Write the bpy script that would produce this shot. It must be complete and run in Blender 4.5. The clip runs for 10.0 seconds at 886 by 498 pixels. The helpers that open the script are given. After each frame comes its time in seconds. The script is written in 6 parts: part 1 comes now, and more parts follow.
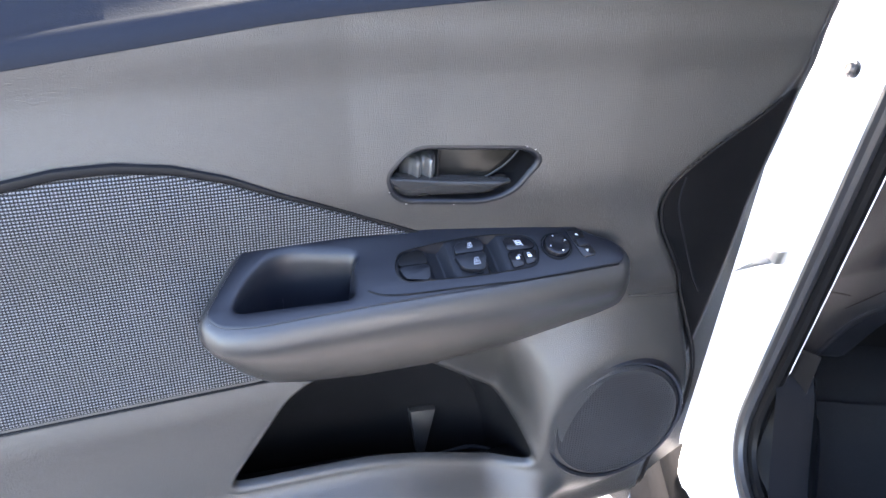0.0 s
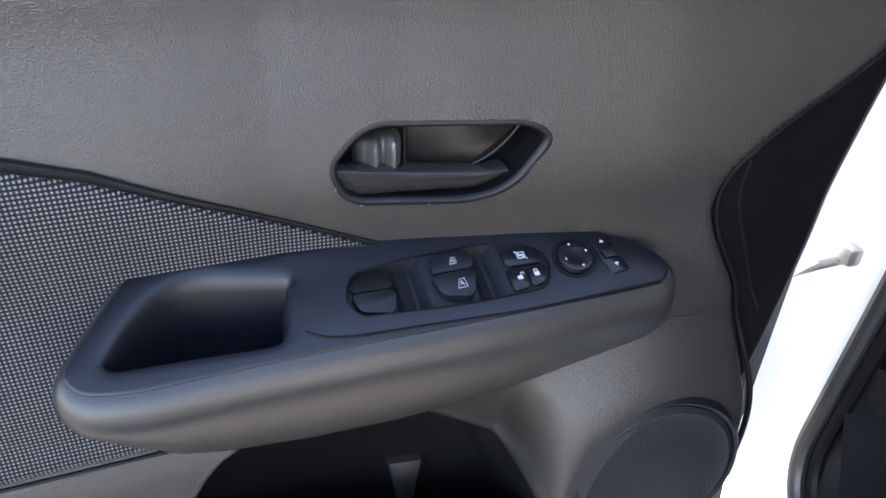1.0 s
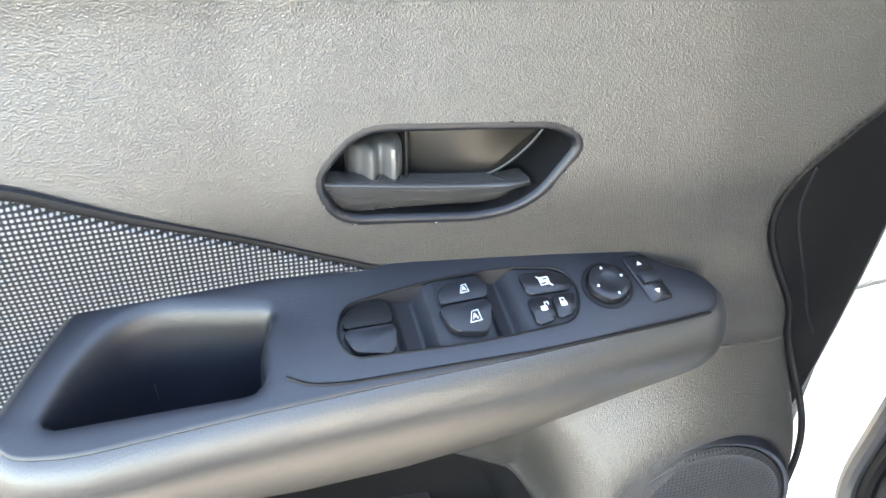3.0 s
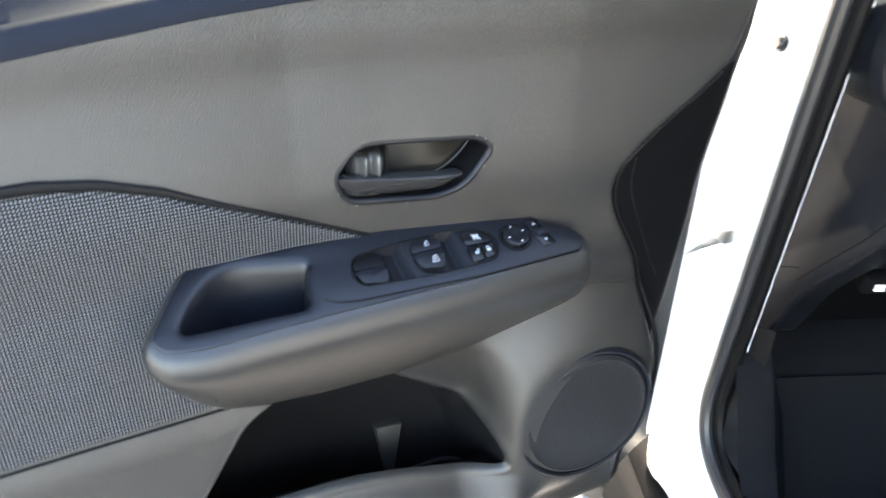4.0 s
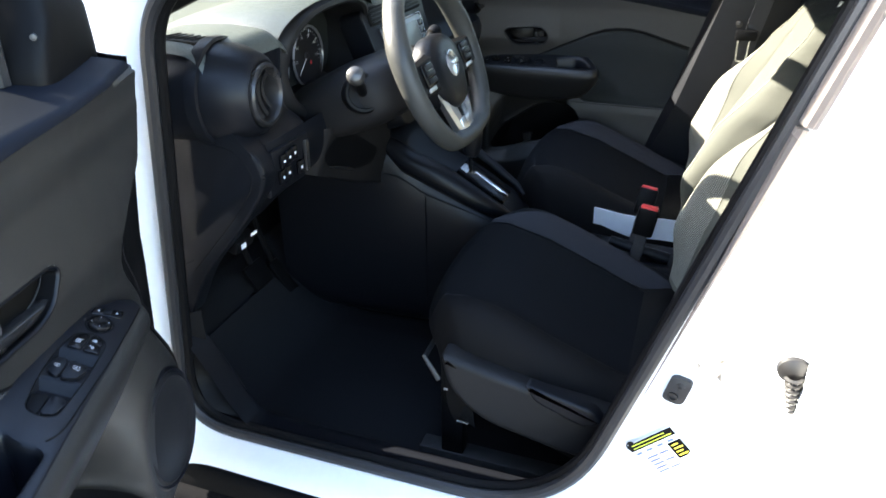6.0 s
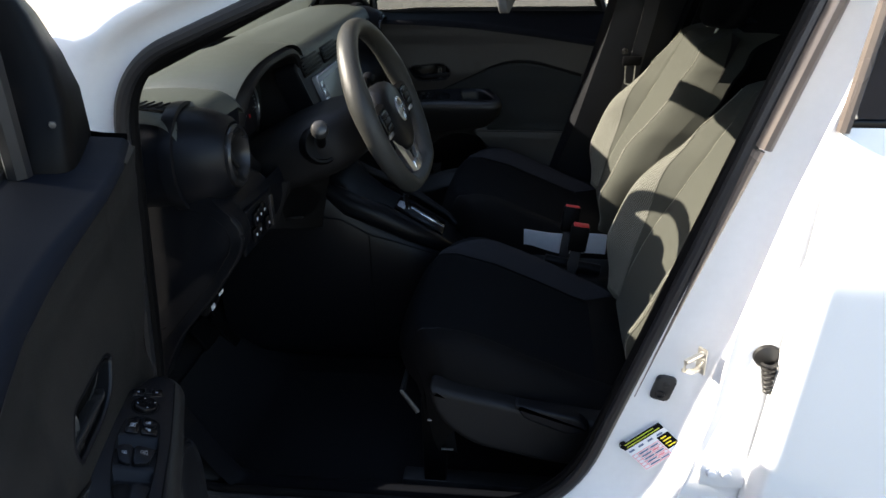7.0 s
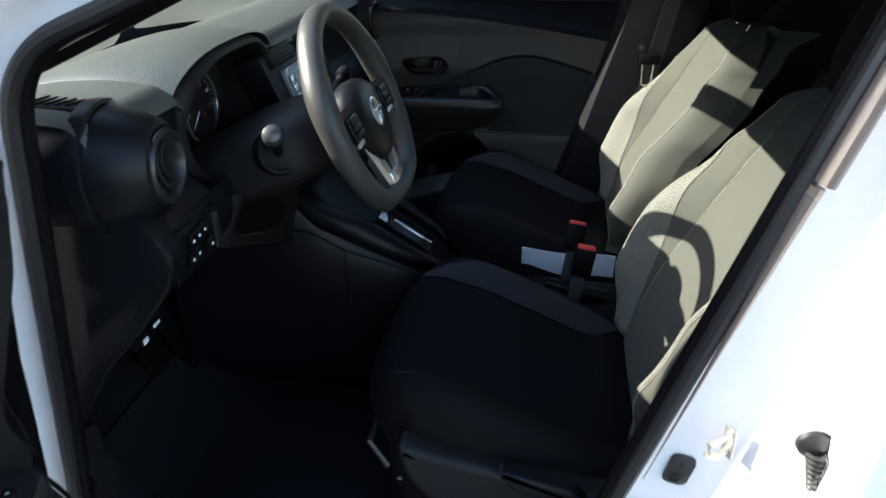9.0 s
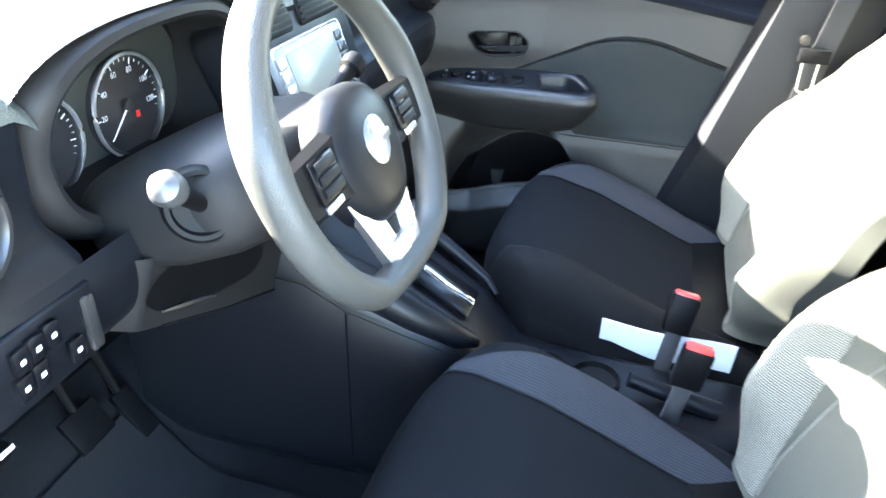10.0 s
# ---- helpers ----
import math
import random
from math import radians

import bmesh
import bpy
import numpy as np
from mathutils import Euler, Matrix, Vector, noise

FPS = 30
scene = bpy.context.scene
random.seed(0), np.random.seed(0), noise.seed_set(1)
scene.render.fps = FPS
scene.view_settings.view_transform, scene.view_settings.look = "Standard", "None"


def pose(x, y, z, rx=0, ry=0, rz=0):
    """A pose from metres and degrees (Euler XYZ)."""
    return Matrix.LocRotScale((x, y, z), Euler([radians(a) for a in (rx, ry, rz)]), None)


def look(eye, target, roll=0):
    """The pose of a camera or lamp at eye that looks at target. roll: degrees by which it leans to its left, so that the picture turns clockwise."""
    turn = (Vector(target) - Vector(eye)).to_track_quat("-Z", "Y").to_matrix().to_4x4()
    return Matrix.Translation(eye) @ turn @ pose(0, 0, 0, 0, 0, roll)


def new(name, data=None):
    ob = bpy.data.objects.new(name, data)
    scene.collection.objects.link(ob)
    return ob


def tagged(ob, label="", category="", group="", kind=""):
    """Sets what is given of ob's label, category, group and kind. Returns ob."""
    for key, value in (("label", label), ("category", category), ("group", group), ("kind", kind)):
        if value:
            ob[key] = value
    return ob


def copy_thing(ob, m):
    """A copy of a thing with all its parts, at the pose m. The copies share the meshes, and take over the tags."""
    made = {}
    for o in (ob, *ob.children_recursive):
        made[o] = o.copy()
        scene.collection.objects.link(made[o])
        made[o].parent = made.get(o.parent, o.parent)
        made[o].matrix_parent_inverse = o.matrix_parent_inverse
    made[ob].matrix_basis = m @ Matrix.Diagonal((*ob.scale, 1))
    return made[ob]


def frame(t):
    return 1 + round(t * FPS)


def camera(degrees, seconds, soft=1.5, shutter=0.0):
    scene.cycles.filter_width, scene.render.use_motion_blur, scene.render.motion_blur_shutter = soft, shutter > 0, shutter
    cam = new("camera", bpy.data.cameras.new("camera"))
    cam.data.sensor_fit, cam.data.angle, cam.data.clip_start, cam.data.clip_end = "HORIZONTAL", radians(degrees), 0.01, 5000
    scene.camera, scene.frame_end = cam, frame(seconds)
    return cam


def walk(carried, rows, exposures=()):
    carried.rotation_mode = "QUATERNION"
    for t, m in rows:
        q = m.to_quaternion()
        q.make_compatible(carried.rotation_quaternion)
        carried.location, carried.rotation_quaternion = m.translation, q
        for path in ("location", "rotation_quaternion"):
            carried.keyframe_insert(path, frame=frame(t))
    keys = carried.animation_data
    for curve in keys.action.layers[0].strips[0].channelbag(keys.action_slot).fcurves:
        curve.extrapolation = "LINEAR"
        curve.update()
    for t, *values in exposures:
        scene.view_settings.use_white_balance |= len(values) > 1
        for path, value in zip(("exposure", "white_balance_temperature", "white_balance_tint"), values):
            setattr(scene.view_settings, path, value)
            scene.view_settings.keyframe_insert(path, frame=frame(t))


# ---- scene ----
cam = camera(63.2, 10.0, shutter=0.25)
PATH = [
    (0, (0.041, -0.487, 1.332), (-1.667, -0.535, 0.293), 3.2),
    (0.5, (-0.058, -0.466, 1.28), (-1.768, -0.545, 0.246), 1.9),
    (1, (-0.141, -0.465, 1.25), (-1.824, -0.547, 0.173), 1.7),
    (1.5, (-0.21, -0.465, 1.227), (-1.872, -0.562, 0.119), 1.7),
    (2, (-0.253, -0.46, 1.213), (-1.894, -0.592, 0.077), 1.1),
    (2.2, (-0.258, -0.46, 1.206), (-1.912, -0.587, 0.088), 1.1),
    (3.5, (-0.102, -0.472, 1.253), (-1.79, -0.575, 0.185), 1.2),
    (4, (0.026, -0.504, 1.297), (-1.713, -0.381, 0.317), 0.9),
    (4.5, (-0.005, -0.627, 1.341), (-1.558, 0.187, 0.378), -0.7),
    (5, (0.039, -0.726, 1.371), (-1.126, 0.562, 0.38), 1.2),
    (5.5, (0.1, -0.853, 1.423), (-0.726, 0.686, 0.448), -0.1),
    (6, (0.062, -0.943, 1.455), (-0.535, 0.725, 0.525), -0.3),
    (6.2, (0.014, -0.965, 1.474), (-0.499, 0.749, 0.581), -0.4),
    (7.3, (-0.149, -1.056, 1.51), (-0.34, 0.73, 0.632), -1.3),
    (7.5, (-0.16, -1.061, 1.507), (-0.328, 0.722, 0.617), -1.0),
    (8, (-0.172, -1.057, 1.504), (-0.297, 0.726, 0.605), -0.5),
    (8.5, (-0.165, -1.006, 1.493), (-0.282, 0.774, 0.588), 0.3),
    (9, (-0.104, -0.794, 1.47), (-0.371, 0.974, 0.573), -0.1),
    (9.5, (-0.037, -0.533, 1.451), (-0.422, 1.203, 0.536), -0.2),
    (10, (-0.14, -0.242, 1.402), (-0.611, 1.423, 0.399), 1.7),
]
EXPOSURES = [
    (0, 4.9, 6900, 20), (1, 4.1, 7300, 18), (2.2, 5.4, 8000, 13), (3.3, 5.65, 8300, 11), (4.0, 4.65, 7700, 12), (4.5, 3.95, 7200, 12), (5.0, 4.5, 6700, 7), (5.5, 5.6, 7000, 10),
    (6.0, 3.6, 6700, 10), (6.2, 2.7, 7000, 12), (7.3, 1.8, 6850, 12), (8.6, 1.85, 6550, 9), (9.0, 2.3, 6400, 9), (9.5, 2.65, 6250, 8), (9.8, 4.8, 6300, 6), (10, 5.85, 6500, 8),
]
walk(cam, [(t, look(eye, target, roll)) for t, eye, target, roll in PATH], EXPOSURES)

# sky and one sun: it stands ahead of the car, so light falls in through the windscreen
SUN_UP, SUN_TURN = 30.0, 1.5   # degrees above the ground; light from the car's nose, turned towards its right
world = bpy.data.worlds.new("sky")
scene.world = world
world.use_nodes = True
wn = world.node_tree
sky = wn.nodes.new("ShaderNodeTexSky")
sky.sky_type, sky.sun_disc = "NISHITA", False
sky.sun_elevation, sky.sun_rotation = radians(SUN_UP), radians(270 - SUN_TURN)
wn.links.new(sky.outputs[0], wn.nodes["Background"].inputs[0])
wn.nodes["Background"].inputs[1].default_value = 0.15
sun_data = bpy.data.lights.new("sun", "SUN")
sun_data.energy, sun_data.angle, sun_data.color = 5.0, radians(0.55), (1.0, 0.95, 0.84)
sun_way = Vector((math.cos(radians(SUN_UP)) * math.cos(radians(SUN_TURN)), math.cos(radians(SUN_UP)) * math.sin(radians(SUN_TURN)), -math.sin(radians(SUN_UP))))
sun = new("sun", sun_data)
sun.matrix_world = Matrix.Translation((-6, 0.5, 5)) @ sun_way.to_track_quat("-Z", "Y").to_matrix().to_4x4()


# ---- materials ----
def material(name, base, rough=0.5, metal=0.0, vary=0.12, grain=40.0, bump=0.0, bump_size=300.0, coat=0.0, patch=4.0, spec=0.5):
    """A surface with two scales of colour change (grain, patches) and a fine relief."""
    m = bpy.data.materials.new(name)
    m.use_nodes = True
    t = m.node_tree
    b = t.nodes["Principled BSDF"]
    co = t.nodes.new("ShaderNodeTexCoord")
    fine, wide = t.nodes.new("ShaderNodeTexNoise"), t.nodes.new("ShaderNodeTexNoise")
    fine.inputs["Scale"].default_value, wide.inputs["Scale"].default_value = grain, patch
    fine.inputs["Detail"].default_value, wide.inputs["Detail"].default_value = 5, 3
    add = t.nodes.new("ShaderNodeMath")
    add.operation = "ADD"
    ramp = t.nodes.new("ShaderNodeValToRGB")
    lo, hi = [max(0.0, c * (1 - vary)) for c in base], [min(1.0, c * (1 + vary)) for c in base]
    ramp.color_ramp.elements[0].position, ramp.color_ramp.elements[1].position = 0.3, 0.7
    ramp.color_ramp.elements[0].color, ramp.color_ramp.elements[1].color = (*lo, 1), (*hi, 1)
    half = t.nodes.new("ShaderNodeMath")
    half.operation, half.inputs[1].default_value = "MULTIPLY", 0.5
    for n in (fine, wide):
        t.links.new(co.outputs["Object"], n.inputs["Vector"])
    t.links.new(fine.outputs["Fac"], add.inputs[0])
    t.links.new(wide.outputs["Fac"], add.inputs[1])
    t.links.new(add.outputs[0], half.inputs[0])
    t.links.new(half.outputs[0], ramp.inputs["Fac"])
    t.links.new(ramp.outputs["Color"], b.inputs["Base Color"])
    rr = t.nodes.new("ShaderNodeMapRange")
    rr.inputs["To Min"].default_value, rr.inputs["To Max"].default_value = max(0.02, rough - 0.07), min(1, rough + 0.07)
    t.links.new(wide.outputs["Fac"], rr.inputs["Value"])
    t.links.new(rr.outputs[0], b.inputs["Roughness"])
    b.inputs["Metallic"].default_value = metal
    b.inputs["Coat Weight"].default_value = coat
    b.inputs["Coat Roughness"].default_value = 0.06
    b.inputs["Specular IOR Level"].default_value = spec
    if bump:
        v = t.nodes.new("ShaderNodeTexVoronoi")
        v.inputs["Scale"].default_value = bump_size
        n2 = t.nodes.new("ShaderNodeTexNoise")
        n2.inputs["Scale"].default_value = bump_size * 0.6
        t.links.new(co.outputs["Object"], v.inputs["Vector"])
        t.links.new(co.outputs["Object"], n2.inputs["Vector"])
        mix = t.nodes.new("ShaderNodeMath")
        mix.operation = "ADD"
        t.links.new(v.outputs["Distance"], mix.inputs[0])
        t.links.new(n2.outputs["Fac"], mix.inputs[1])
        bp = t.nodes.new("ShaderNodeBump")
        bp.inputs["Strength"].default_value, bp.inputs["Distance"].default_value = bump, 0.0006
        t.links.new(mix.outputs[0], bp.inputs["Height"])
        t.links.new(bp.outputs["Normal"], b.inputs["Normal"])
    return m


def weave(name, dark, light, px, pz, axes="XZ", rough=0.8, bump=0.5, fill=0.25):
    """A woven cloth of light threads over dark ones, with pitches px and pz in metres along two axes."""
    m = material(name, dark, rough, vary=0.1)
    t = m.node_tree
    b = t.nodes["Principled BSDF"]
    co = t.nodes.new("ShaderNodeTexCoord")
    sep = t.nodes.new("ShaderNodeSeparateXYZ")
    t.links.new(co.outputs["Object"], sep.inputs[0])
    waves = []
    for axis, pitch in zip(axes, (px, pz)):
        k = t.nodes.new("ShaderNodeMath")
        k.operation, k.inputs[1].default_value = "MULTIPLY", 2 * math.pi / pitch
        s = t.nodes.new("ShaderNodeMath")
        s.operation = "SINE"
        h = t.nodes.new("ShaderNodeMath")
        h.operation, h.inputs[1].default_value, h.inputs[2].default_value = "MULTIPLY_ADD", 0.5, 0.5
        t.links.new(sep.outputs[axis], k.inputs[0])
        t.links.new(k.outputs[0], s.inputs[0])
        t.links.new(s.outputs[0], h.inputs[0])
        waves.append(h)
    mul = t.nodes.new("ShaderNodeMath")
    mul.operation = "MULTIPLY"
    t.links.new(waves[0].outputs[0], mul.inputs[0])
    t.links.new(waves[1].outputs[0], mul.inputs[1])
    b.inputs["Specular IOR Level"].default_value = 0.18
    rng = t.nodes.new("ShaderNodeMapRange")
    rng.inputs["From Min"].default_value, rng.inputs["From Max"].default_value = fill - 0.2, fill + 0.25
    t.links.new(mul.outputs[0], rng.inputs["Value"])
    mix = t.nodes.new("ShaderNodeMix")
    mix.data_type = "RGBA"
    t.links.new(rng.outputs[0], mix.inputs["Factor"])
    old = b.inputs["Base Color"].links[0].from_socket
    t.links.new(old, mix.inputs[6])
    mix.inputs[7].default_value = (*light, 1)
    t.links.new(mix.outputs[2], b.inputs["Base Color"])
    bp = t.nodes.new("ShaderNodeBump")
    bp.inputs["Strength"].default_value, bp.inputs["Distance"].default_value = bump, 0.0008
    t.links.new(rng.outputs[0], bp.inputs["Height"])
    t.links.new(bp.outputs["Normal"], b.inputs["Normal"])
    return m


def clear(name, tint=(1, 1, 1), rough=0.0, ior=1.45):
    m = bpy.data.materials.new(name)
    m.use_nodes = True
    t = m.node_tree
    t.nodes.clear()
    out, mix = t.nodes.new("ShaderNodeOutputMaterial"), t.nodes.new("ShaderNodeMixShader")
    tr, gl, fr = t.nodes.new("ShaderNodeBsdfTransparent"), t.nodes.new("ShaderNodeBsdfGlossy"), t.nodes.new("ShaderNodeFresnel")
    tr.inputs[0].default_value = (*tint, 1)
    gl.inputs["Roughness"].default_value = rough
    fr.inputs["IOR"].default_value = ior
    t.links.new(fr.outputs[0], mix.inputs[0])
    t.links.new(tr.outputs[0], mix.inputs[1])
    t.links.new(gl.outputs[0], mix.inputs[2])
    t.links.new(mix.outputs[0], out.inputs[0])
    return m


M_PAINT = material("white_paint", (0.80, 0.80, 0.80), 0.35, vary=0.015, grain=600, coat=0.6)
M_JAMB = material("white_jamb_paint", (0.78, 0.78, 0.79), 0.42, vary=0.03, grain=80, coat=0.3)
M_GRAIN = material("grained_plastic", (0.0165, 0.0155, 0.0146), 0.35, vary=0.12, grain=120, bump=0.50, bump_size=1100, spec=0.52)
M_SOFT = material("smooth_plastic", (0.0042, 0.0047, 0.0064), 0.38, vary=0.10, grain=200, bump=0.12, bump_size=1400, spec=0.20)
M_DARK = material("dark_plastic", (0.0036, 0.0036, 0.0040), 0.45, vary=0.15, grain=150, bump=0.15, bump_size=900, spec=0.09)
M_GLOSS = material("gloss_black", (0.004, 0.004, 0.005), 0.22, vary=0.1, spec=0.22)
M_SCOOP = material("polished_scoop", (0.0040, 0.0038, 0.0035), 0.30, vary=0.1, spec=0.12)
M_HANDLE = material("satin_handle", (0.020, 0.019, 0.019), 0.26, vary=0.08, metal=0.2)
M_PAD = material("padded_satin", (0.0135, 0.0128, 0.0125), 0.38, vary=0.08, grain=150, bump=0.2, bump_size=1200, spec=0.42)
M_TAB = material("satin_tab", (0.055, 0.054, 0.053), 0.30, vary=0.08, metal=0.3)
M_CLAD = material("cladding_plastic", (0.0045, 0.0045, 0.005), 0.95, vary=0.2, grain=200, bump=0.4, bump_size=900, spec=0.02)
# bluish base: holds the sky that the armrest's top reflects
M_ARM = material("armrest_plastic_sky", (0.0034, 0.0040, 0.0062), 0.36, vary=0.10, grain=200, bump=0.15, bump_size=1500, spec=0.28)
M_MARK = material("switch_mark", (0.32, 0.33, 0.35), 0.5, vary=0.03)
M_RUBBER = material("rubber", (0.012, 0.012, 0.0135), 0.45, vary=0.2, grain=90)
M_SEAL_SUN = material("sunlit_rubber_strip", (0.15, 0.125, 0.11), 0.28, vary=0.1, metal=0.3)
M_CARPET = material("carpet", (0.011, 0.011, 0.012), 0.95, vary=0.35, grain=500, bump=0.8, bump_size=900, spec=0.1)
M_MAT = material("floor_mat", (0.012, 0.012, 0.013), 0.9, vary=0.25, grain=400, bump=0.6, bump_size=700, spec=0.1)
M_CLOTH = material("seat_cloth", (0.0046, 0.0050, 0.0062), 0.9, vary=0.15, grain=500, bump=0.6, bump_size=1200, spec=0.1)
M_SIDE = material("seat_side_cloth", (0.0050, 0.0047, 0.0050), 0.8, vary=0.12, grain=300, bump=0.3, bump_size=900, spec=0.12)
M_MESH = weave("door_mesh", (0.003, 0.003, 0.0035), (0.115, 0.114, 0.120), 0.0028, 0.0030, "XZ", fill=0.38)
M_MESH_SHADED = weave("shaded_door_cloth", (0.014, 0.0165, 0.0175), (0.030, 0.034, 0.036), 0.0028, 0.0030, "XZ", fill=0.4)
# backrest stripe: sunlight is put into its colour, unlike the cushion's stripe
M_STRIPE_SUN = weave("sunlit_seat_mesh", (0.052, 0.052, 0.043), (0.200, 0.200, 0.172), 0.0032, 0.0032, "YZ", fill=0.3, rough=0.75)
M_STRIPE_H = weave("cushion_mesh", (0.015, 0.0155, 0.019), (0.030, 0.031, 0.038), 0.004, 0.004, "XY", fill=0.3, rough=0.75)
# sunlight and reflected sky on the top pad are put into this green-grey
M_DASH = material("sunlit_dash_pad", (0.0420, 0.0490, 0.0430), 0.38, vary=0.12, grain=150, bump=0.8, bump_size=480, spec=0.55)
M_SILVER = material("silver_trim", (0.62, 0.62, 0.63), 0.28, metal=0.9, vary=0.05)
M_CHROME = material("chrome", (0.75, 0.75, 0.76), 0.12, metal=1.0, vary=0.04)
M_STEEL = material("zinc_steel", (0.50, 0.48, 0.44), 0.35, metal=0.9, vary=0.2, grain=60)
M_STRAP = material("greased_steel", (0.22, 0.21, 0.20), 0.4, metal=0.7, vary=0.3, grain=60)
M_RED = material("red_button", (0.55, 0.03, 0.03), 0.4, vary=0.1)
M_PAPER = material("paper", (0.75, 0.78, 0.82), 0.8, vary=0.04)
M_ICON = material("icon_white", (0.75, 0.76, 0.78), 0.5, vary=0.02)
M_GREEN = material("label_green", (0.45, 0.52, 0.04), 0.5, vary=0.05)
M_YELLOW = material("label_yellow", (0.75, 0.62, 0.03), 0.5, vary=0.05)
M_PINK = material("label_pink", (0.75, 0.25, 0.3), 0.5, vary=0.05)
M_INK = material("label_ink", (0.10, 0.14, 0.25), 0.5, vary=0.05)
M_BOOT = material("brown_rubber", (0.0060, 0.0050, 0.0042), 0.5, vary=0.2, grain=90)
M_LINER = material("headliner", (0.10, 0.10, 0.10), 0.95, vary=0.06, grain=400, bump=0.3, bump_size=1000)
M_TYRE = material("tyre_rubber", (0.02, 0.02, 0.02), 0.8, vary=0.2, bump=0.3, bump_size=80)
M_ALLOY = material("alloy", (0.45, 0.45, 0.46), 0.3, metal=0.9, vary=0.05)
M_GROUND = material("pale_dry_ground", (0.36, 0.31, 0.25), 0.95, vary=0.2, grain=3, bump=0.5, bump_size=20, patch=0.1)
M_ASPHALT = material("worn_asphalt", (0.085, 0.085, 0.088), 0.85, vary=0.3, grain=90, bump=0.9, bump_size=140, patch=0.7)
M_GLASS = clear("clear_glass", (0.93, 0.96, 0.95))
# added tint, there to dim the sun on the open door's ledge
M_SIDEGLASS = clear("side_glass", (0.45, 0.47, 0.47))
# dark glass; the blue in its tint stands for reflected sky
M_TINT = clear("tinted_glass", (0.040, 0.060, 0.120), ior=1.8)
M_BELT = material("belt_webbing", (0.02, 0.02, 0.022), 0.7, vary=0.15, grain=300, bump=0.4, bump_size=800)
# pale, since the sky mirrored in the screen is put into its colour
M_SCREEN = material("radio_screen", (0.20, 0.215, 0.19), 0.25, vary=0.05)
M_DIAL = material("dial_face", (0.012, 0.012, 0.014), 0.4, vary=0.1)
M_WARN = material("warning_red", (0.8, 0.02, 0.03), 0.4, vary=0.02)


# ---- shapes ----
ORIGIN = {}


def thing(name, base, label, category, group="", turn=0.0, local=False, kind=""):
    """An Empty at the base of a thing; parts are given in the world's metres, or in its own where local."""
    e = new(name)
    e.empty_display_size = 0.05
    e.matrix_world = pose(*base, 0, 0, turn)
    ORIGIN[e] = Vector((0, 0, 0)) if local else Vector(base)
    return tagged(e, label, category, group, kind)


def part(name, bm, mat, parent=None, label="", smooth=35.0):
    """Links a bmesh as one mesh object under a thing or a part."""
    bmesh.ops.recalc_face_normals(bm, faces=bm.faces)
    if parent is not None:
        ORIGIN.setdefault(parent, Vector((0, 0, 0)))
        bmesh.ops.translate(bm, verts=bm.verts, vec=-ORIGIN[parent])
    me = bpy.data.meshes.new(name)
    bm.to_mesh(me)
    bm.free()
    me.materials.append(mat)
    if smooth:
        me.shade_smooth()
        me.set_sharp_from_angle(angle=radians(smooth))
    ob = new(name, me)
    if parent is not None:
        ob.parent = parent
        ORIGIN[ob] = ORIGIN[parent]
    if label:
        tagged(ob, label)
    return ob


def lerp(a, b, k):
    return a + (b - a) * k


def smoothstep(a, b, v):
    k = min(1.0, max(0.0, (v - a) / (b - a)))
    return k * k * (3 - 2 * k)


def curve(points, v):
    """Piecewise value at v through (v, value) pairs, eased between them."""
    if v <= points[0][0]:
        return points[0][1]
    for (a, x), (b, y) in zip(points, points[1:]):
        if v <= b:
            return lerp(x, y, smoothstep(a, b, v))
    return points[-1][1]


def line(points, v):
    if v <= points[0][0]:
        return points[0][1]
    for (a, x), (b, y) in zip(points, points[1:]):
        if v <= b:
            return lerp(x, y, (v - a) / (b - a))
    return points[-1][1]


def loft(rings, closed=True, caps=True, bm=None):
    bm = bm or bmesh.new()
    rows = [[bm.verts.new(p) for p in ring] for ring in rings]
    n = len(rows[0])
    for a, b in zip(rows, rows[1:]):
        for i in range(n if closed else n - 1):
            j = (i + 1) % n
            bm.faces.new((a[i], a[j], b[j], b[i]))
    if caps and closed:
        bm.faces.new(rows[0][::-1])
        bm.faces.new(rows[-1])
    return bm


def sheet(fn, us, vs, thick=0.0, keep=None, bm=None):
    """A surface of fn(u, v) over a grid, made solid where thick is a vector."""
    bm = bm or bmesh.new()
    grid = [[bm.verts.new(fn(u, v)) for v in vs] for u in us]
    faces = []
    for i in range(len(us) - 1):
        for j in range(len(vs) - 1):
            if keep is None or keep(0.5 * (us[i] + us[i + 1]), 0.5 * (vs[j] + vs[j + 1])):
                faces.append(bm.faces.new((grid[i][j], grid[i + 1][j], grid[i + 1][j + 1], grid[i][j + 1])))
    loose = [v for v in bm.verts if not v.link_faces]
    bmesh.ops.delete(bm, geom=loose, context="VERTS")
    if thick:
        out = bmesh.ops.extrude_face_region(bm, geom=faces)
        bmesh.ops.translate(bm, verts=[g for g in out["geom"] if isinstance(g, bmesh.types.BMVert)], vec=thick)
    return bm


def steps(a, b, n):
    return [lerp(a, b, i / n) for i in range(n + 1)]


def box(x0, y0, z0, x1, y1, z1, r=0.004, seg=2, bm=None):
    bm2 = bmesh.new()
    bmesh.ops.create_cube(bm2, size=1.0)
    for v in bm2.verts:
        v.co = Vector((lerp(x0, x1, v.co.x + 0.5), lerp(y0, y1, v.co.y + 0.5), lerp(z0, z1, v.co.z + 0.5)))
    if r:
        bmesh.ops.bevel(bm2, geom=bm2.edges[:], offset=r, segments=seg, affect="EDGES", profile=0.5)
    return merge(bm, bm2)


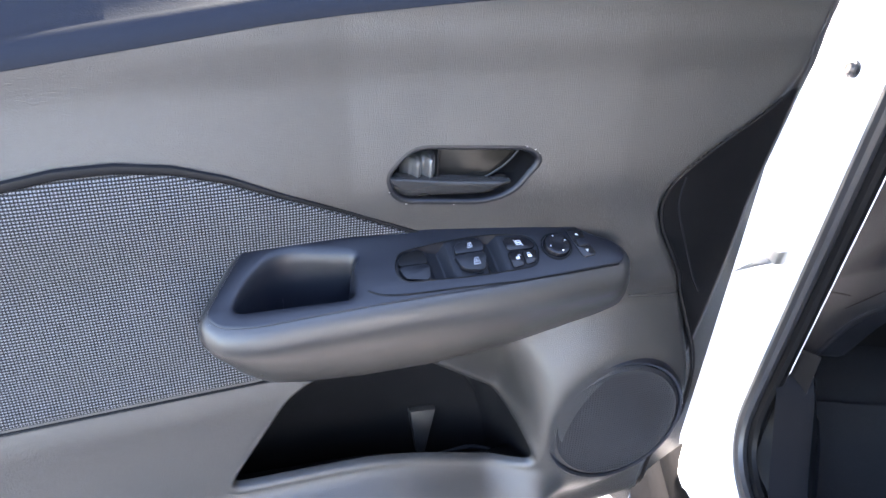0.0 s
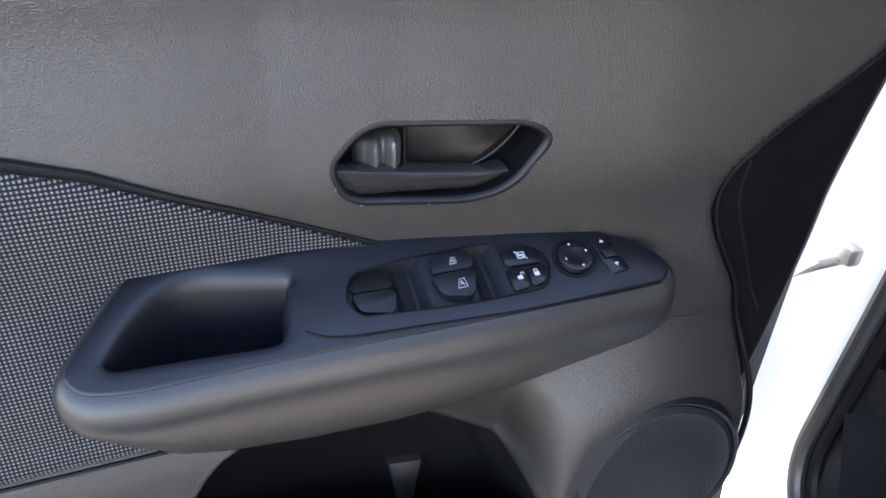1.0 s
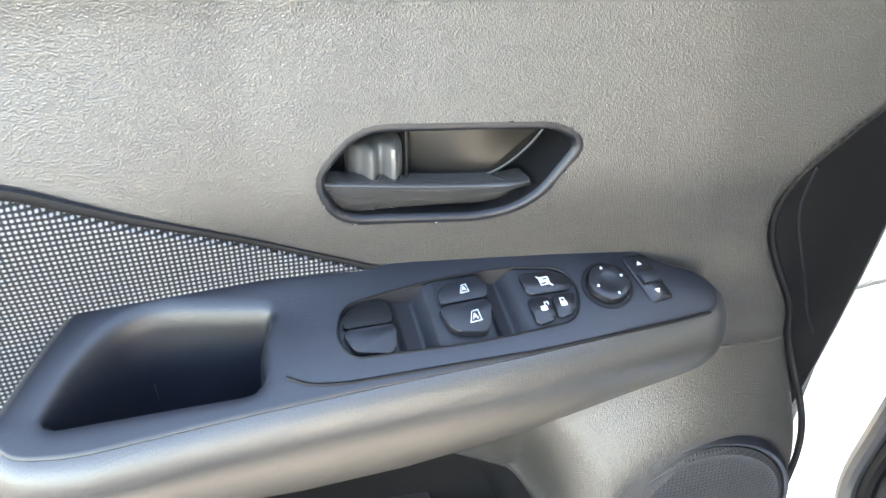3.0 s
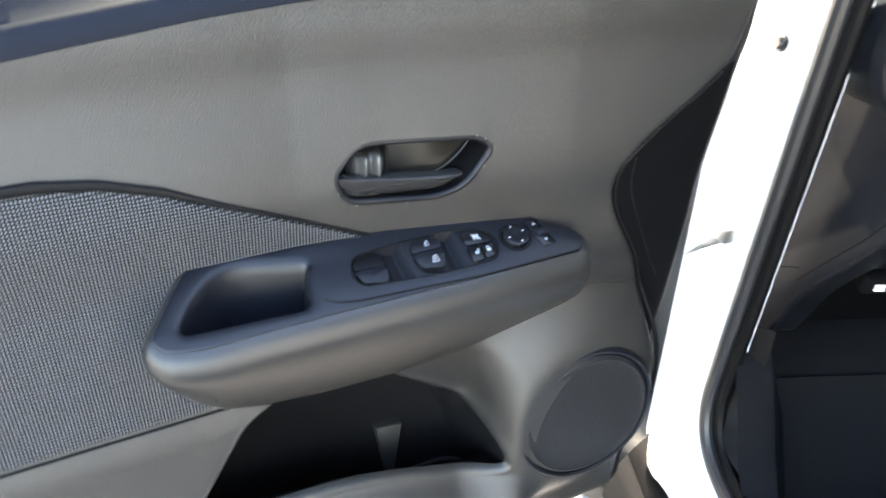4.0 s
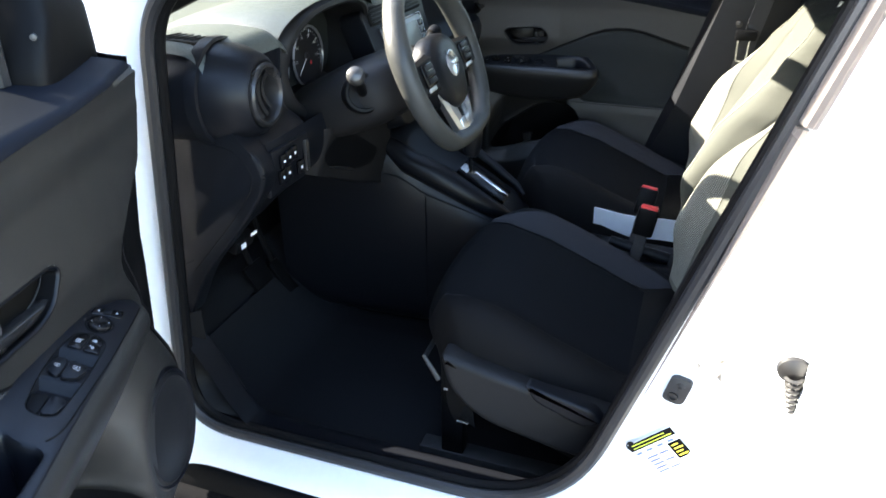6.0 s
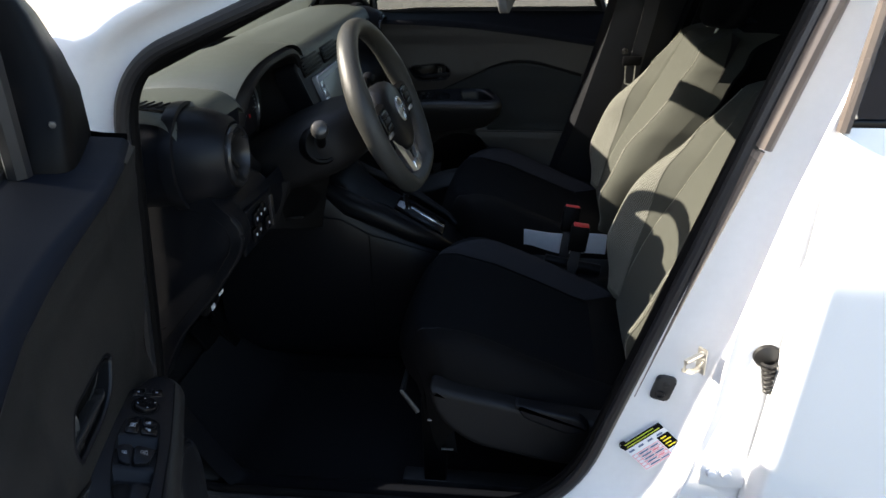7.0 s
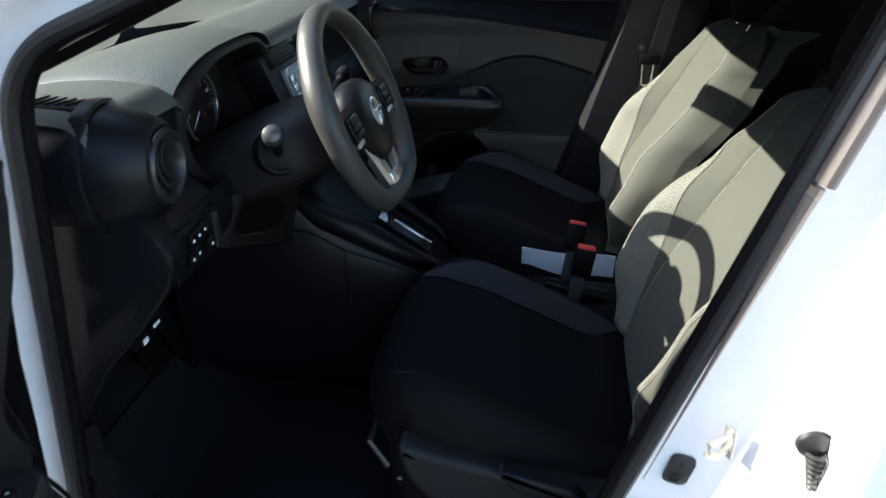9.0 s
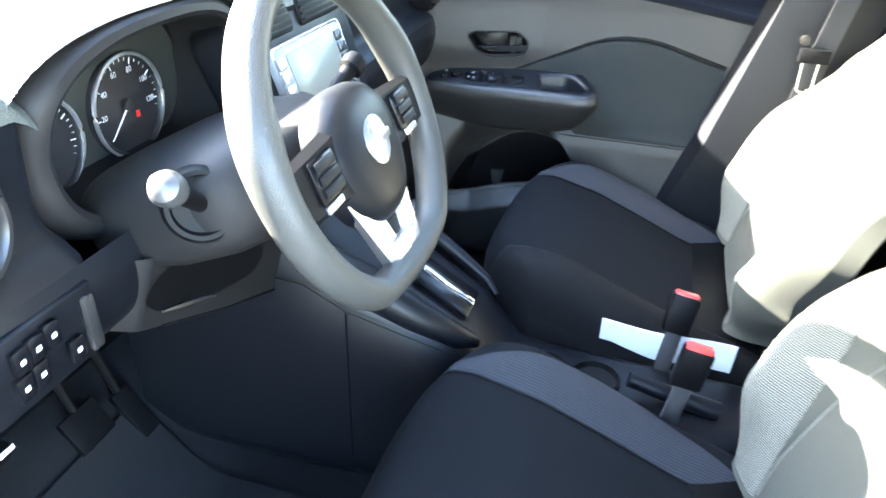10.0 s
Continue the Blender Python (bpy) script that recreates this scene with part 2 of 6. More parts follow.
def merge(bm, other):
    if bm is None:
        return other
    me = bpy.data.meshes.new("tmp")
    other.to_mesh(me)
    other.free()
    bm.from_mesh(me)
    bpy.data.meshes.remove(me)
    return bm


def moved(bm, m):
    bmesh.ops.transform(bm, matrix=m, verts=bm.verts)
    return bm


def prism(outline, a, b, axis="y", r=0.003, seg=2):
    """A plate with a 2D outline, from a to b along an axis. The outline runs over the other two axes in order."""
    bm = bmesh.new()

    def at(p, d):
        return {"x": (d, p[0], p[1]), "y": (p[0], d, p[1]), "z": (p[0], p[1], d)}[axis]
    lo = [bm.verts.new(at(p, a)) for p in outline]
    hi = [bm.verts.new(at(p, b)) for p in outline]
    n = len(outline)
    bm.faces.new(lo[::-1])
    bm.faces.new(hi)
    rim = []
    for i in range(n):
        bm.faces.new((lo[i], lo[(i + 1) % n], hi[(i + 1) % n], hi[i]))
    if r:
        rim = [e for e in bm.edges if (e.verts[0] in lo and e.verts[1] in lo) or (e.verts[0] in hi and e.verts[1] in hi)]
        bmesh.ops.bevel(bm, geom=rim, offset=r, segments=seg, affect="EDGES", profile=0.5)
    return bm


def rounded(points, r, n=6, closed=True):
    """A polygon with its corners rounded; r is one radius or one for each corner."""
    pts = [Vector(p) for p in points]
    out = []
    for i, p in enumerate(pts):
        rad = r[i] if isinstance(r, (list, tuple)) else r
        if not closed and i in (0, len(pts) - 1):
            out.append(p.copy())
            continue
        a, b = pts[i - 1] - p, pts[(i + 1) % len(pts)] - p
        d = min(rad, a.length * 0.49, b.length * 0.49)
        s, e = p + a.normalized() * d, p + b.normalized() * d
        for k in range(n + 1):
            q = k / n
            out.append(s * (1 - q) ** 2 + p * 2 * q * (1 - q) + e * q * q)
    return [tuple(v) for v in out]


def tube(path, r, n=10, closed=False, flat=1.0, bm=None):
    """A round bar along a path; flat squeezes it in height."""
    pts = [Vector(p) for p in path]
    n_pts = len(pts)
    ways = []
    for i in range(n_pts):
        d = (pts[(i + 1) % n_pts] - pts[i - 1]) if closed else (pts[min(i + 1, n_pts - 1)] - pts[max(i - 1, 0)])
        ways.append(d.normalized())
    steep = sum(abs(d.z) for d in ways) / n_pts > 0.85
    flat_xz = max(p.y for p in pts) - min(p.y for p in pts) < 0.02 and closed
    ref = Vector((0, 1, 0)) if steep or flat_xz else Vector((0, 0, 1))
    rings = []
    for i, p in enumerate(pts):
        d = ways[i]
        side = d.cross(ref)
        side = side.normalized() if side.length > 1e-3 else Vector((1, 0, 0))
        top = side.cross(d)
        rad = r[i] if isinstance(r, (list, tuple)) else r
        rings.append([tuple(p + side * rad * math.cos(2 * math.pi * k / n) + top * rad * flat * math.sin(2 * math.pi * k / n)) for k in range(n)])
    if closed:
        rings.append(rings[0])
        bm2 = loft(rings, caps=False)
        bmesh.ops.remove_doubles(bm2, verts=bm2.verts, dist=1e-6)
    else:
        bm2 = loft(rings)
    return merge(bm, bm2)


def disc(centre, axis, profile, n=32, bm=None):
    """A turned shape: profile of (radius, height along the axis)."""
    c, a = Vector(centre), Vector(axis).normalized()
    s = a.orthogonal().normalized()
    t = a.cross(s)
    rings = [[tuple(c + a * h + (s * math.cos(2 * math.pi * k / n) + t * math.sin(2 * math.pi * k / n)) * max(r, 1e-4)) for k in range(n)] for r, h in profile]
    out = loft(rings, caps=False)
    out.verts.ensure_lookup_table()
    for first, (r, h) in ((0, profile[0]), (len(profile) - 1, profile[-1])):
        if r < 0.002:
            out.faces.new([out.verts[first * n + k] for k in range(n)])
    return merge(bm, out)


def superellipse(n, p=4.0):
    out = []
    for k in range(n):
        a = 2 * math.pi * k / n
        c, s = math.cos(a), math.sin(a)
        out.append((math.copysign(abs(c) ** (2 / p), c), math.copysign(abs(s) ** (2 / p), s)))
    return out


def offset_outline(pts, d):
    """An outline in a plane pushed out along its normals by d (a number, or a function of the normal)."""
    out, n = [], len(pts)
    area = sum(pts[i][0] * pts[(i + 1) % n][1] - pts[(i + 1) % n][0] * pts[i][1] for i in range(n))
    sign = 1 if area > 0 else -1
    for i in range(n):
        a, b = pts[i - 1], pts[(i + 1) % n]
        tx, tz = b[0] - a[0], b[1] - a[1]
        k = math.hypot(tx, tz) or 1.0
        nx, nz = sign * tz / k, -sign * tx / k
        w = d(nx, nz, pts[i]) if callable(d) else d
        out.append((pts[i][0] + nx * w, pts[i][1] + nz * w))
    return out


# ---- ground ----
def ground():
    bm = bmesh.new()
    edges = [-2000, -400, -60, -12, -4, 0, 4, 12, 60, 400, 2000]
    sheet(lambda u, v: (u, v, 0.0), edges, edges, bm=bm)
    tagged(part("ground", bm, M_GROUND), "pale dry ground beyond the parking area", "ground", kind="structure")
    lot = sheet(lambda u, v: (u, v, 0.006), steps(-14, 14, 4), steps(-12, 4.2, 4), thick=(0, 0, -0.05))
    tagged(part("pavement", lot, M_ASPHALT), "grey worn asphalt under the car", "pavement", kind="structure")


ground()


# the ledge's blue is reflected sky, put into the base colour
M_SHELF = material("ledge_plastic_sky", (0.0056, 0.0066, 0.0100), 0.68, vary=0.08, grain=150, bump=0.2, bump_size=900, spec=0.09)


# ---- the open driver's door: x along it from the hinge, y towards the cabin, z up ----
DOOR = thing("car_door", (-0.90, -0.05, 0), "open white front car door with dark grey inner trim", "car door", "car doors", turn=-66, local=True)
POCKET = rounded([(0.785, 0.700), (0.702, 0.820), (0.585, 0.812), (0.505, 0.754), (0.440, 0.708), (0.419, 0.645), (0.47, 0.645), (0.60, 0.688)], [0.02, 0.03, 0.05, 0.04, 0.03, 0.02, 0.03, 0.06], 6)
BEZEL = rounded([(0.6065, 1.0455), (0.583, 1.0710), (0.477, 1.0655), (0.4620, 1.056), (0.487, 1.0210), (0.513, 1.0130), (0.588, 1.0195), (0.598, 1.0255)], [0.010, 0.014, 0.010, 0.008, 0.02, 0.02, 0.008, 0.006], 5)
CREASE = [(0.15, 1.222), (0.30, 1.215), (0.50, 1.204), (0.70, 1.186), (0.90, 1.160), (1.10, 1.128)]


def inside(poly, x, y):
    """Signed distance to a polygon's edge, positive inside."""
    best, hit = 1e9, False
    n = len(poly)
    for i in range(n):
        (x0, y0), (x1, y1) = poly[i][:2], poly[(i + 1) % n][:2]
        dx, dy = x1 - x0, y1 - y0
        k = min(1, max(0, ((x - x0) * dx + (y - y0) * dy) / (dx * dx + dy * dy + 1e-12)))
        best = min(best, math.hypot(x - x0 - k * dx, y - y0 - k * dy))
        if (y0 > y) != (y1 > y) and x < x0 + (y - y0) / (y1 - y0) * dx:
            hit = not hit
    return best if hit else -best


def trim_front(z):
    """Where the inner trim ends towards the hinge, as a smooth line."""
    return sum(trim_edge(z + 0.012 * k) for k in range(-3, 4)) / 7


def trim_edge(z):
    return line([(0.42, 0.205), (0.747, 0.211), (0.878, 0.251), (0.939, 0.301), (0.984, 0.320), (1.024, 0.322), (1.049, 0.298), (1.068, 0.250), (1.109, 0.185), (1.25, 0.170)], z)


def trim_end(z):
    """The trim's cut edge at the hinge end."""
    return curve([(0.41, 0.205), (0.70, 0.198), (0.95, 0.182), (1.12, 0.172), (1.19, 0.182), (1.25, 0.198)], z)


def lean(u):
    """The trim comes forward towards the hinge."""
    return line([(0.18, 0.052), (0.30, 0.044), (0.38, 0.036), (0.47, 0.021), (0.56, 0.008), (0.64, 0.0)], u)


def trim_depth(u, z):
    """The inner trim's surface, without the openings."""
    zc = line(CREASE, u)
    zk = min(z, zc)
    w = curve([(0.40, 0.055), (0.50, 0.115), (0.62, 0.128), (0.80, 0.116), (0.87, 0.106), (0.965, 0.103), (1.04, 0.113), (1.13, 0.109), (1.18, 0.114), (1.24, 0.123)], zk)
    w += lean(u) * smoothstep(0.78, 0.95, zk)
    # above and before the pocket the trim sinks in one broad hollow
    if 0.30 < u < 0.72 and 0.58 < z < 0.92:
        k = smoothstep(0.095, 0.0, -inside(POCKET, u, z)) * smoothstep(0.70, 0.62, u)
        w = lerp(w, 0.076, k * smoothstep(0.90, 0.86, z) * smoothstep(0.0, 0.04, z - line([(0.40, 0.66), (0.47, 0.66), (0.60, 0.70)], u)))
    # the loudspeaker's boss, steeper on the pocket's side
    r = math.hypot(u - 0.325, (z - 0.70))
    reach = lerp(0.185, 0.132, smoothstep(0.0, 0.10, (u - 0.325) - (z - 0.70)) * smoothstep(0.62, 0.69, z))
    w = max(w, lerp(w, 0.158, smoothstep(reach, 0.092, r)))
    w -= 0.012 * smoothstep(trim_front(z) + 0.006, trim_front(z) - 0.006, u) * smoothstep(1.12, 1.08, z)
    # towards the hinge the trim runs out into one even edge
    k = smoothstep(trim_front(z) + 0.015, trim_end(z), u)
    w = lerp(w, line([(0.41, 0.090), (0.62, 0.104), (0.80, 0.117), (0.96, 0.123), (1.10, 0.137), (1.20, 0.160), (1.24, 0.168)], z), k)
    # the pocket's outer wall stands proud below its mouth
    if u > 0.35:
        w += 0.035 * smoothstep(0.0, 0.05, -inside(POCKET, u, z)) * smoothstep(0.70, 0.66, z) * smoothstep(0.40, 0.50, z) * smoothstep(0.36, 0.44, u) * smoothstep(0.095, 0.135, r)
    return w


def trim_point(s, z):
    u = lerp(trim_end(z), 1.13, s)
    return (u, trim_depth(u, z), z)


def shelf_point(u, k):
    """The flat top of the door, from its rounded inner edge out to the window seal."""
    zc = line(CREASE, u)
    w0 = trim_depth(u, zc)
    if k < 0:
        return (u, w0 - 0.010, zc - 0.010)
    r = lerp(0.010, 0.019, smoothstep(0.30, 0.60, u))
    if k < 0.1:
        a = k / 0.1 * math.pi / 2
        return (u, w0 - r * (1 - math.cos(a)), zc + r * math.sin(a))
    q = (k - 0.1) / 0.9
    far = smoothstep(0.33, 0.50, u)
    return (u, lerp(w0 - r, lerp(0.040, -0.012, far), q), lerp(zc + r, lerp(zc + r + 0.012, 1.230, far), math.sin(q * math.pi / 2)))


def door_trim():
    def whole(s, k):
        z = lerp(0.41, line(CREASE, lerp(0.19, 1.13, s)), k)
        return trim_point(s, z)

    def keep(s, k):
        u, w, z = whole(s, k)
        return inside(POCKET, u, z) < -0.0025 and inside(BEZEL, u, z) < -0.0025
    part("inner_trim", sheet(whole, steps(0, 1, 225), steps(0, 1, 205), keep=keep), M_GRAIN, DOOR, "dark grey grained plastic inner trim panel", smooth=50)
    part("top_shelf", sheet(shelf_point, steps(0.192, 1.13, 66), [-1, 0, 0.0125, 0.025, 0.0375, 0.05, 0.0625, 0.075, 0.0875] + steps(0.1, 1, 8)), M_SHELF, DOOR, "smooth dark top ledge of the door", smooth=50)
    part("end_face", sheet(lambda z, k: (lerp(trim_end(z) + 0.001, 0.06, k), lerp(trim_depth(trim_end(z), min(z, 1.236)) - 0.002, 0.030, k ** 0.7), z), steps(0.44, 1.236, 40), steps(0, 1, 8)), M_DARK, DOOR, "black hinge end of the door")

    # flat dark edge trim next to the hinge
    def edge(k, z):
        u = lerp(trim_end(z) - 0.001, max(trim_end(z) + 0.001, trim_front(z) - 0.006), k)
        return (u, trim_depth(u, z) + 0.002, z)
    part("edge_trim", sheet(edge, steps(0, 1, 12), steps(0.46, 1.105, 60)), M_DARK, DOOR, "flat black edge trim by the hinge")
    roll = [(trim_front(z) - 0.004, trim_depth(trim_front(z) + 0.010, z) - 0.0058, z) for z in steps(0.46, 1.10, 90)]
    part("edge_roll", tube(roll, 0.0030, 8), M_DARK, DOOR, "rounded edge of the trim by the hinge")
    groove = [(0.292, 1.02), (0.290, 0.99), (0.279, 0.963), (0.259, 0.922), (0.233, 0.880), (0.208, 0.843)]
    part("edge_groove", tube([(u, trim_depth(u, z) + 0.0022, z) for u, z in rounded(groove, 0.02, 4, closed=False)], 0.0012, 6), M_SOFT, DOOR, "fine raised line in the black edge trim")
    part("trim_crease", tube([(u, trim_depth(u, lerp(0.851, 0.866, (u - 0.226) / 0.09)) - 0.0004, lerp(0.851, 0.866, (u - 0.226) / 0.09)) for u in steps(0.222, 0.322, 24)], 0.0016, 6), M_GRAIN, DOOR, "moulded crease beside the armrest's tip")
    part("edge_seal", tube([(trim_end(z) - 0.004, trim_depth(trim_end(z), z) - 0.006, z) for z in steps(0.46, 1.22, 60)], 0.007, 8), M_RUBBER, DOOR, "black rubber edge seal")

    # woven insert; below the armrest it starts behind the armrest's foot
    def low(u):
        return line([(0.572, 0.955), (0.655, 0.93), (0.665, 0.872), (0.718, 0.860), (0.738, 0.834)], u)
    top = [(0.566, 0.976), (0.580, 0.981), (0.632, 1.005), (0.670, 1.023), (0.704, 1.038), (0.746, 1.058), (0.789, 1.072), (0.831, 1.078), (0.872, 1.078), (0.912, 1.072), (1.06, 1.03)]
    part("woven_insert", sheet(lambda u, k: (u, trim_depth(u, lerp(low(u), line(top, u), k)) + 0.003 - 0.004 * (1 - min(1, 40 * k * (1 - k))), lerp(low(u), line(top, u), k)), steps(0.572, 1.055, 80), steps(0, 1, 36)), M_MESH, DOOR, "black and grey woven cloth insert")
    # a dark strip takes the place of the shadow along the insert's top
    path = [(u, trim_depth(u, line(top, u)) + 0.0012, line(top, u) + 0.0015) for u in steps(0.570, 1.055, 80)]
    part("insert_shadow", tube(path, [0.0014 + 0.0022 * smoothstep(0.62, 0.85, u) for u in steps(0.570, 1.055, 80)], 8, flat=1.4), M_DARK, DOOR, "dark strip standing for the shadow above the insert")
    path = [(u, trim_depth(u, 0.832) + 0.001, 0.832) for u in steps(0.70, 1.055, 40)]
    part("insert_groove", tube(path, 0.0016, 6), M_DARK, DOOR)


door_trim()


ARM = rounded([(0.430, 0.100), (0.402, 0.136), (0.373, 0.151), (0.3640, 0.172), (0.378, 0.1875), (0.50, 0.1885), (0.60, 0.1865), (0.67, 0.186), (0.745, 0.187), (0.775, 0.181), (0.787, 0.163), (0.757, 0.118), (0.730, 0.085), (0.50, 0.085)],
              [0.010, 0.020, 0.014, 0.010, 0.014, 0.03, 0.03, 0.03, 0.02, 0.012, 0.014, 0.02, 0.004, 0.004], 5)
ARM_UNDER = [(0.335, 0.895), (0.36, 0.866), (0.40, 0.852), (0.474, 0.839), (0.56, 0.833), (0.64, 0.837), (0.70, 0.845), (0.725, 0.849), (0.755, 0.872), (0.775, 0.898), (0.79, 0.925)]
CUP = rounded([(0.758, 0.163), (0.742, 0.138), (0.721, 0.119), (0.700, 0.1135), (0.640, 0.126), (0.650, 0.142), (0.653, 0.168), (0.70, 0.1655)], [0.010, 0.02, 0.012, 0.014, 0.008, 0.014, 0.010, 0.02], 5)
TRAY = rounded([(0.609, 0.150), (0.602, 0.133), (0.55, 0.1275), (0.50, 0.1285), (0.466, 0.136), (0.461, 0.150), (0.470, 0.169), (0.53, 0.1695), (0.604, 0.163)], [0.012, 0.012, 0.03, 0.03, 0.010, 0.012, 0.010, 0.03, 0.012], 5)


def arm_z(w):
    return 0.985 - 0.40 * (w - 0.105)


def arm_ring(outline, drop):
    return [(p[0], p[1], arm_z(p[1]) - drop) for p in outline]


ARM_LIP = ((-0.0075, 0.0), (-0.0065, 0.0004), (-0.0058, 0.0016))


def arm_top():
    """The sloping top plate, with the pull cup and the switches' opening in it."""
    bm = bmesh.new()
    rings = [arm_ring(offset_outline(ARM, d), h) for d, h in ARM_LIP]
    loft(rings, caps=False, bm=bm)
    cup = [arm_ring(offset_outline(CUP, d), h) for d, h in ((0.007, 0.0), (0.0035, 0.0010), (0.001, 0.0045), (-0.001, 0.012), (-0.003, 0.045), (-0.008, 0.072), (-0.016, 0.078))]
    loft(cup, caps=False, bm=bm)
    bm.verts.ensure_lookup_table()
    n, m = len(ARM), len(CUP)
    bm.faces.new([bm.verts[n * len(rings) + m * (len(cup) - 1) + k] for k in range(m)])
    tray = [bm.verts.new(p) for p in arm_ring(offset_outline(TRAY, 0.0012), 0.0)]
    deep = [bm.verts.new(p) for p in arm_ring(TRAY, 0.016)]
    edges = []
    for k in range(len(tray)):
        j = (k + 1) % len(tray)
        bm.faces.new((tray[k], tray[j], deep[j], deep[k]))
    for loop in (bm.verts[:n], bm.verts[n * len(rings):n * len(rings) + m], tray):
        for k in range(len(loop)):
            edges.append(bm.edges.get((loop[k], loop[(k + 1) % len(loop)])))
    bmesh.ops.triangle_fill(bm, edges=edges, use_beauty=True, normal=(0, 0.371, 0.928))
    return bm


def arm_pad():
    """The soft moulding below the plate: a broad rolled shoulder, then a side that curves in under it."""
    rings = [arm_ring(offset_outline(ARM, d), h) for d, h in ((-0.0070, 0.0030), (-0.0058, 0.0020), (-0.0040, 0.0026), (-0.0010, 0.0050), (0.0016, 0.0090), (0.0030, 0.0145), (0.0032, 0.0200))]
    top = rings[-1]
    for q in (0.12, 0.25, 0.4, 0.55, 0.7, 0.82, 0.92, 1.0):
        row = []
        for u, w, z in top:
            low = line(ARM_UNDER, u)
            u2 = u - 0.026 * smoothstep(0.43, 0.36, u) * q
            w2 = lerp(w, min(w, 0.136), q ** 1.4) if q < 0.95 else min(w, 0.112)
            row.append((u2, w2, lerp(z, low, min(1.0, q * 1.04))))
        rings.append(row)
    return loft(rings, caps=False)


def on_arm(u, w, h):
    """A point h above the armrest's sloping top."""
    return Vector((u, w, 0.985 - 0.40 * (w - 0.105))) + Vector((0, 0.371, 0.928)) * h


def arm_plate(outline, h0, h1, r=0.0012):
    bm = prism(outline, h0, h1, "z", r, 2)
    for v in bm.verts:
        v.co = on_arm(v.co.x, v.co.y, v.co.z)
    return bm


def stroke(pts, width, h, closed=False):
    """A thin raised mark on the armrest, along a line of (u, w)."""
    bm = bmesh.new()
    n = len(pts)
    for i in range(n if closed else n - 1):
        a, b = Vector(pts[i]), Vector(pts[(i + 1) % n])
        d = (b - a).normalized() * width * 0.5
        s = Vector((-d.y, d.x))
        quad = [a - d - s, b + d - s, b + d + s, a - d + s]
        merge(bm, arm_plate([tuple(q) for q in quad], h, h + 0.0003, 0))
    return bm


def tray_floor(u):
    """The switches' bed: a finger scoop in front of each cluster, then a step up to the next."""
    return line([(0.46, -0.001), (0.494, -0.001), (0.4985, -0.002), (0.507, -0.010), (0.516, -0.0075), (0.519, -0.003), (0.548, -0.001), (0.553, -0.002), (0.561, -0.011), (0.572, -0.008), (0.577, -0.0045), (0.61, -0.0045)], u)


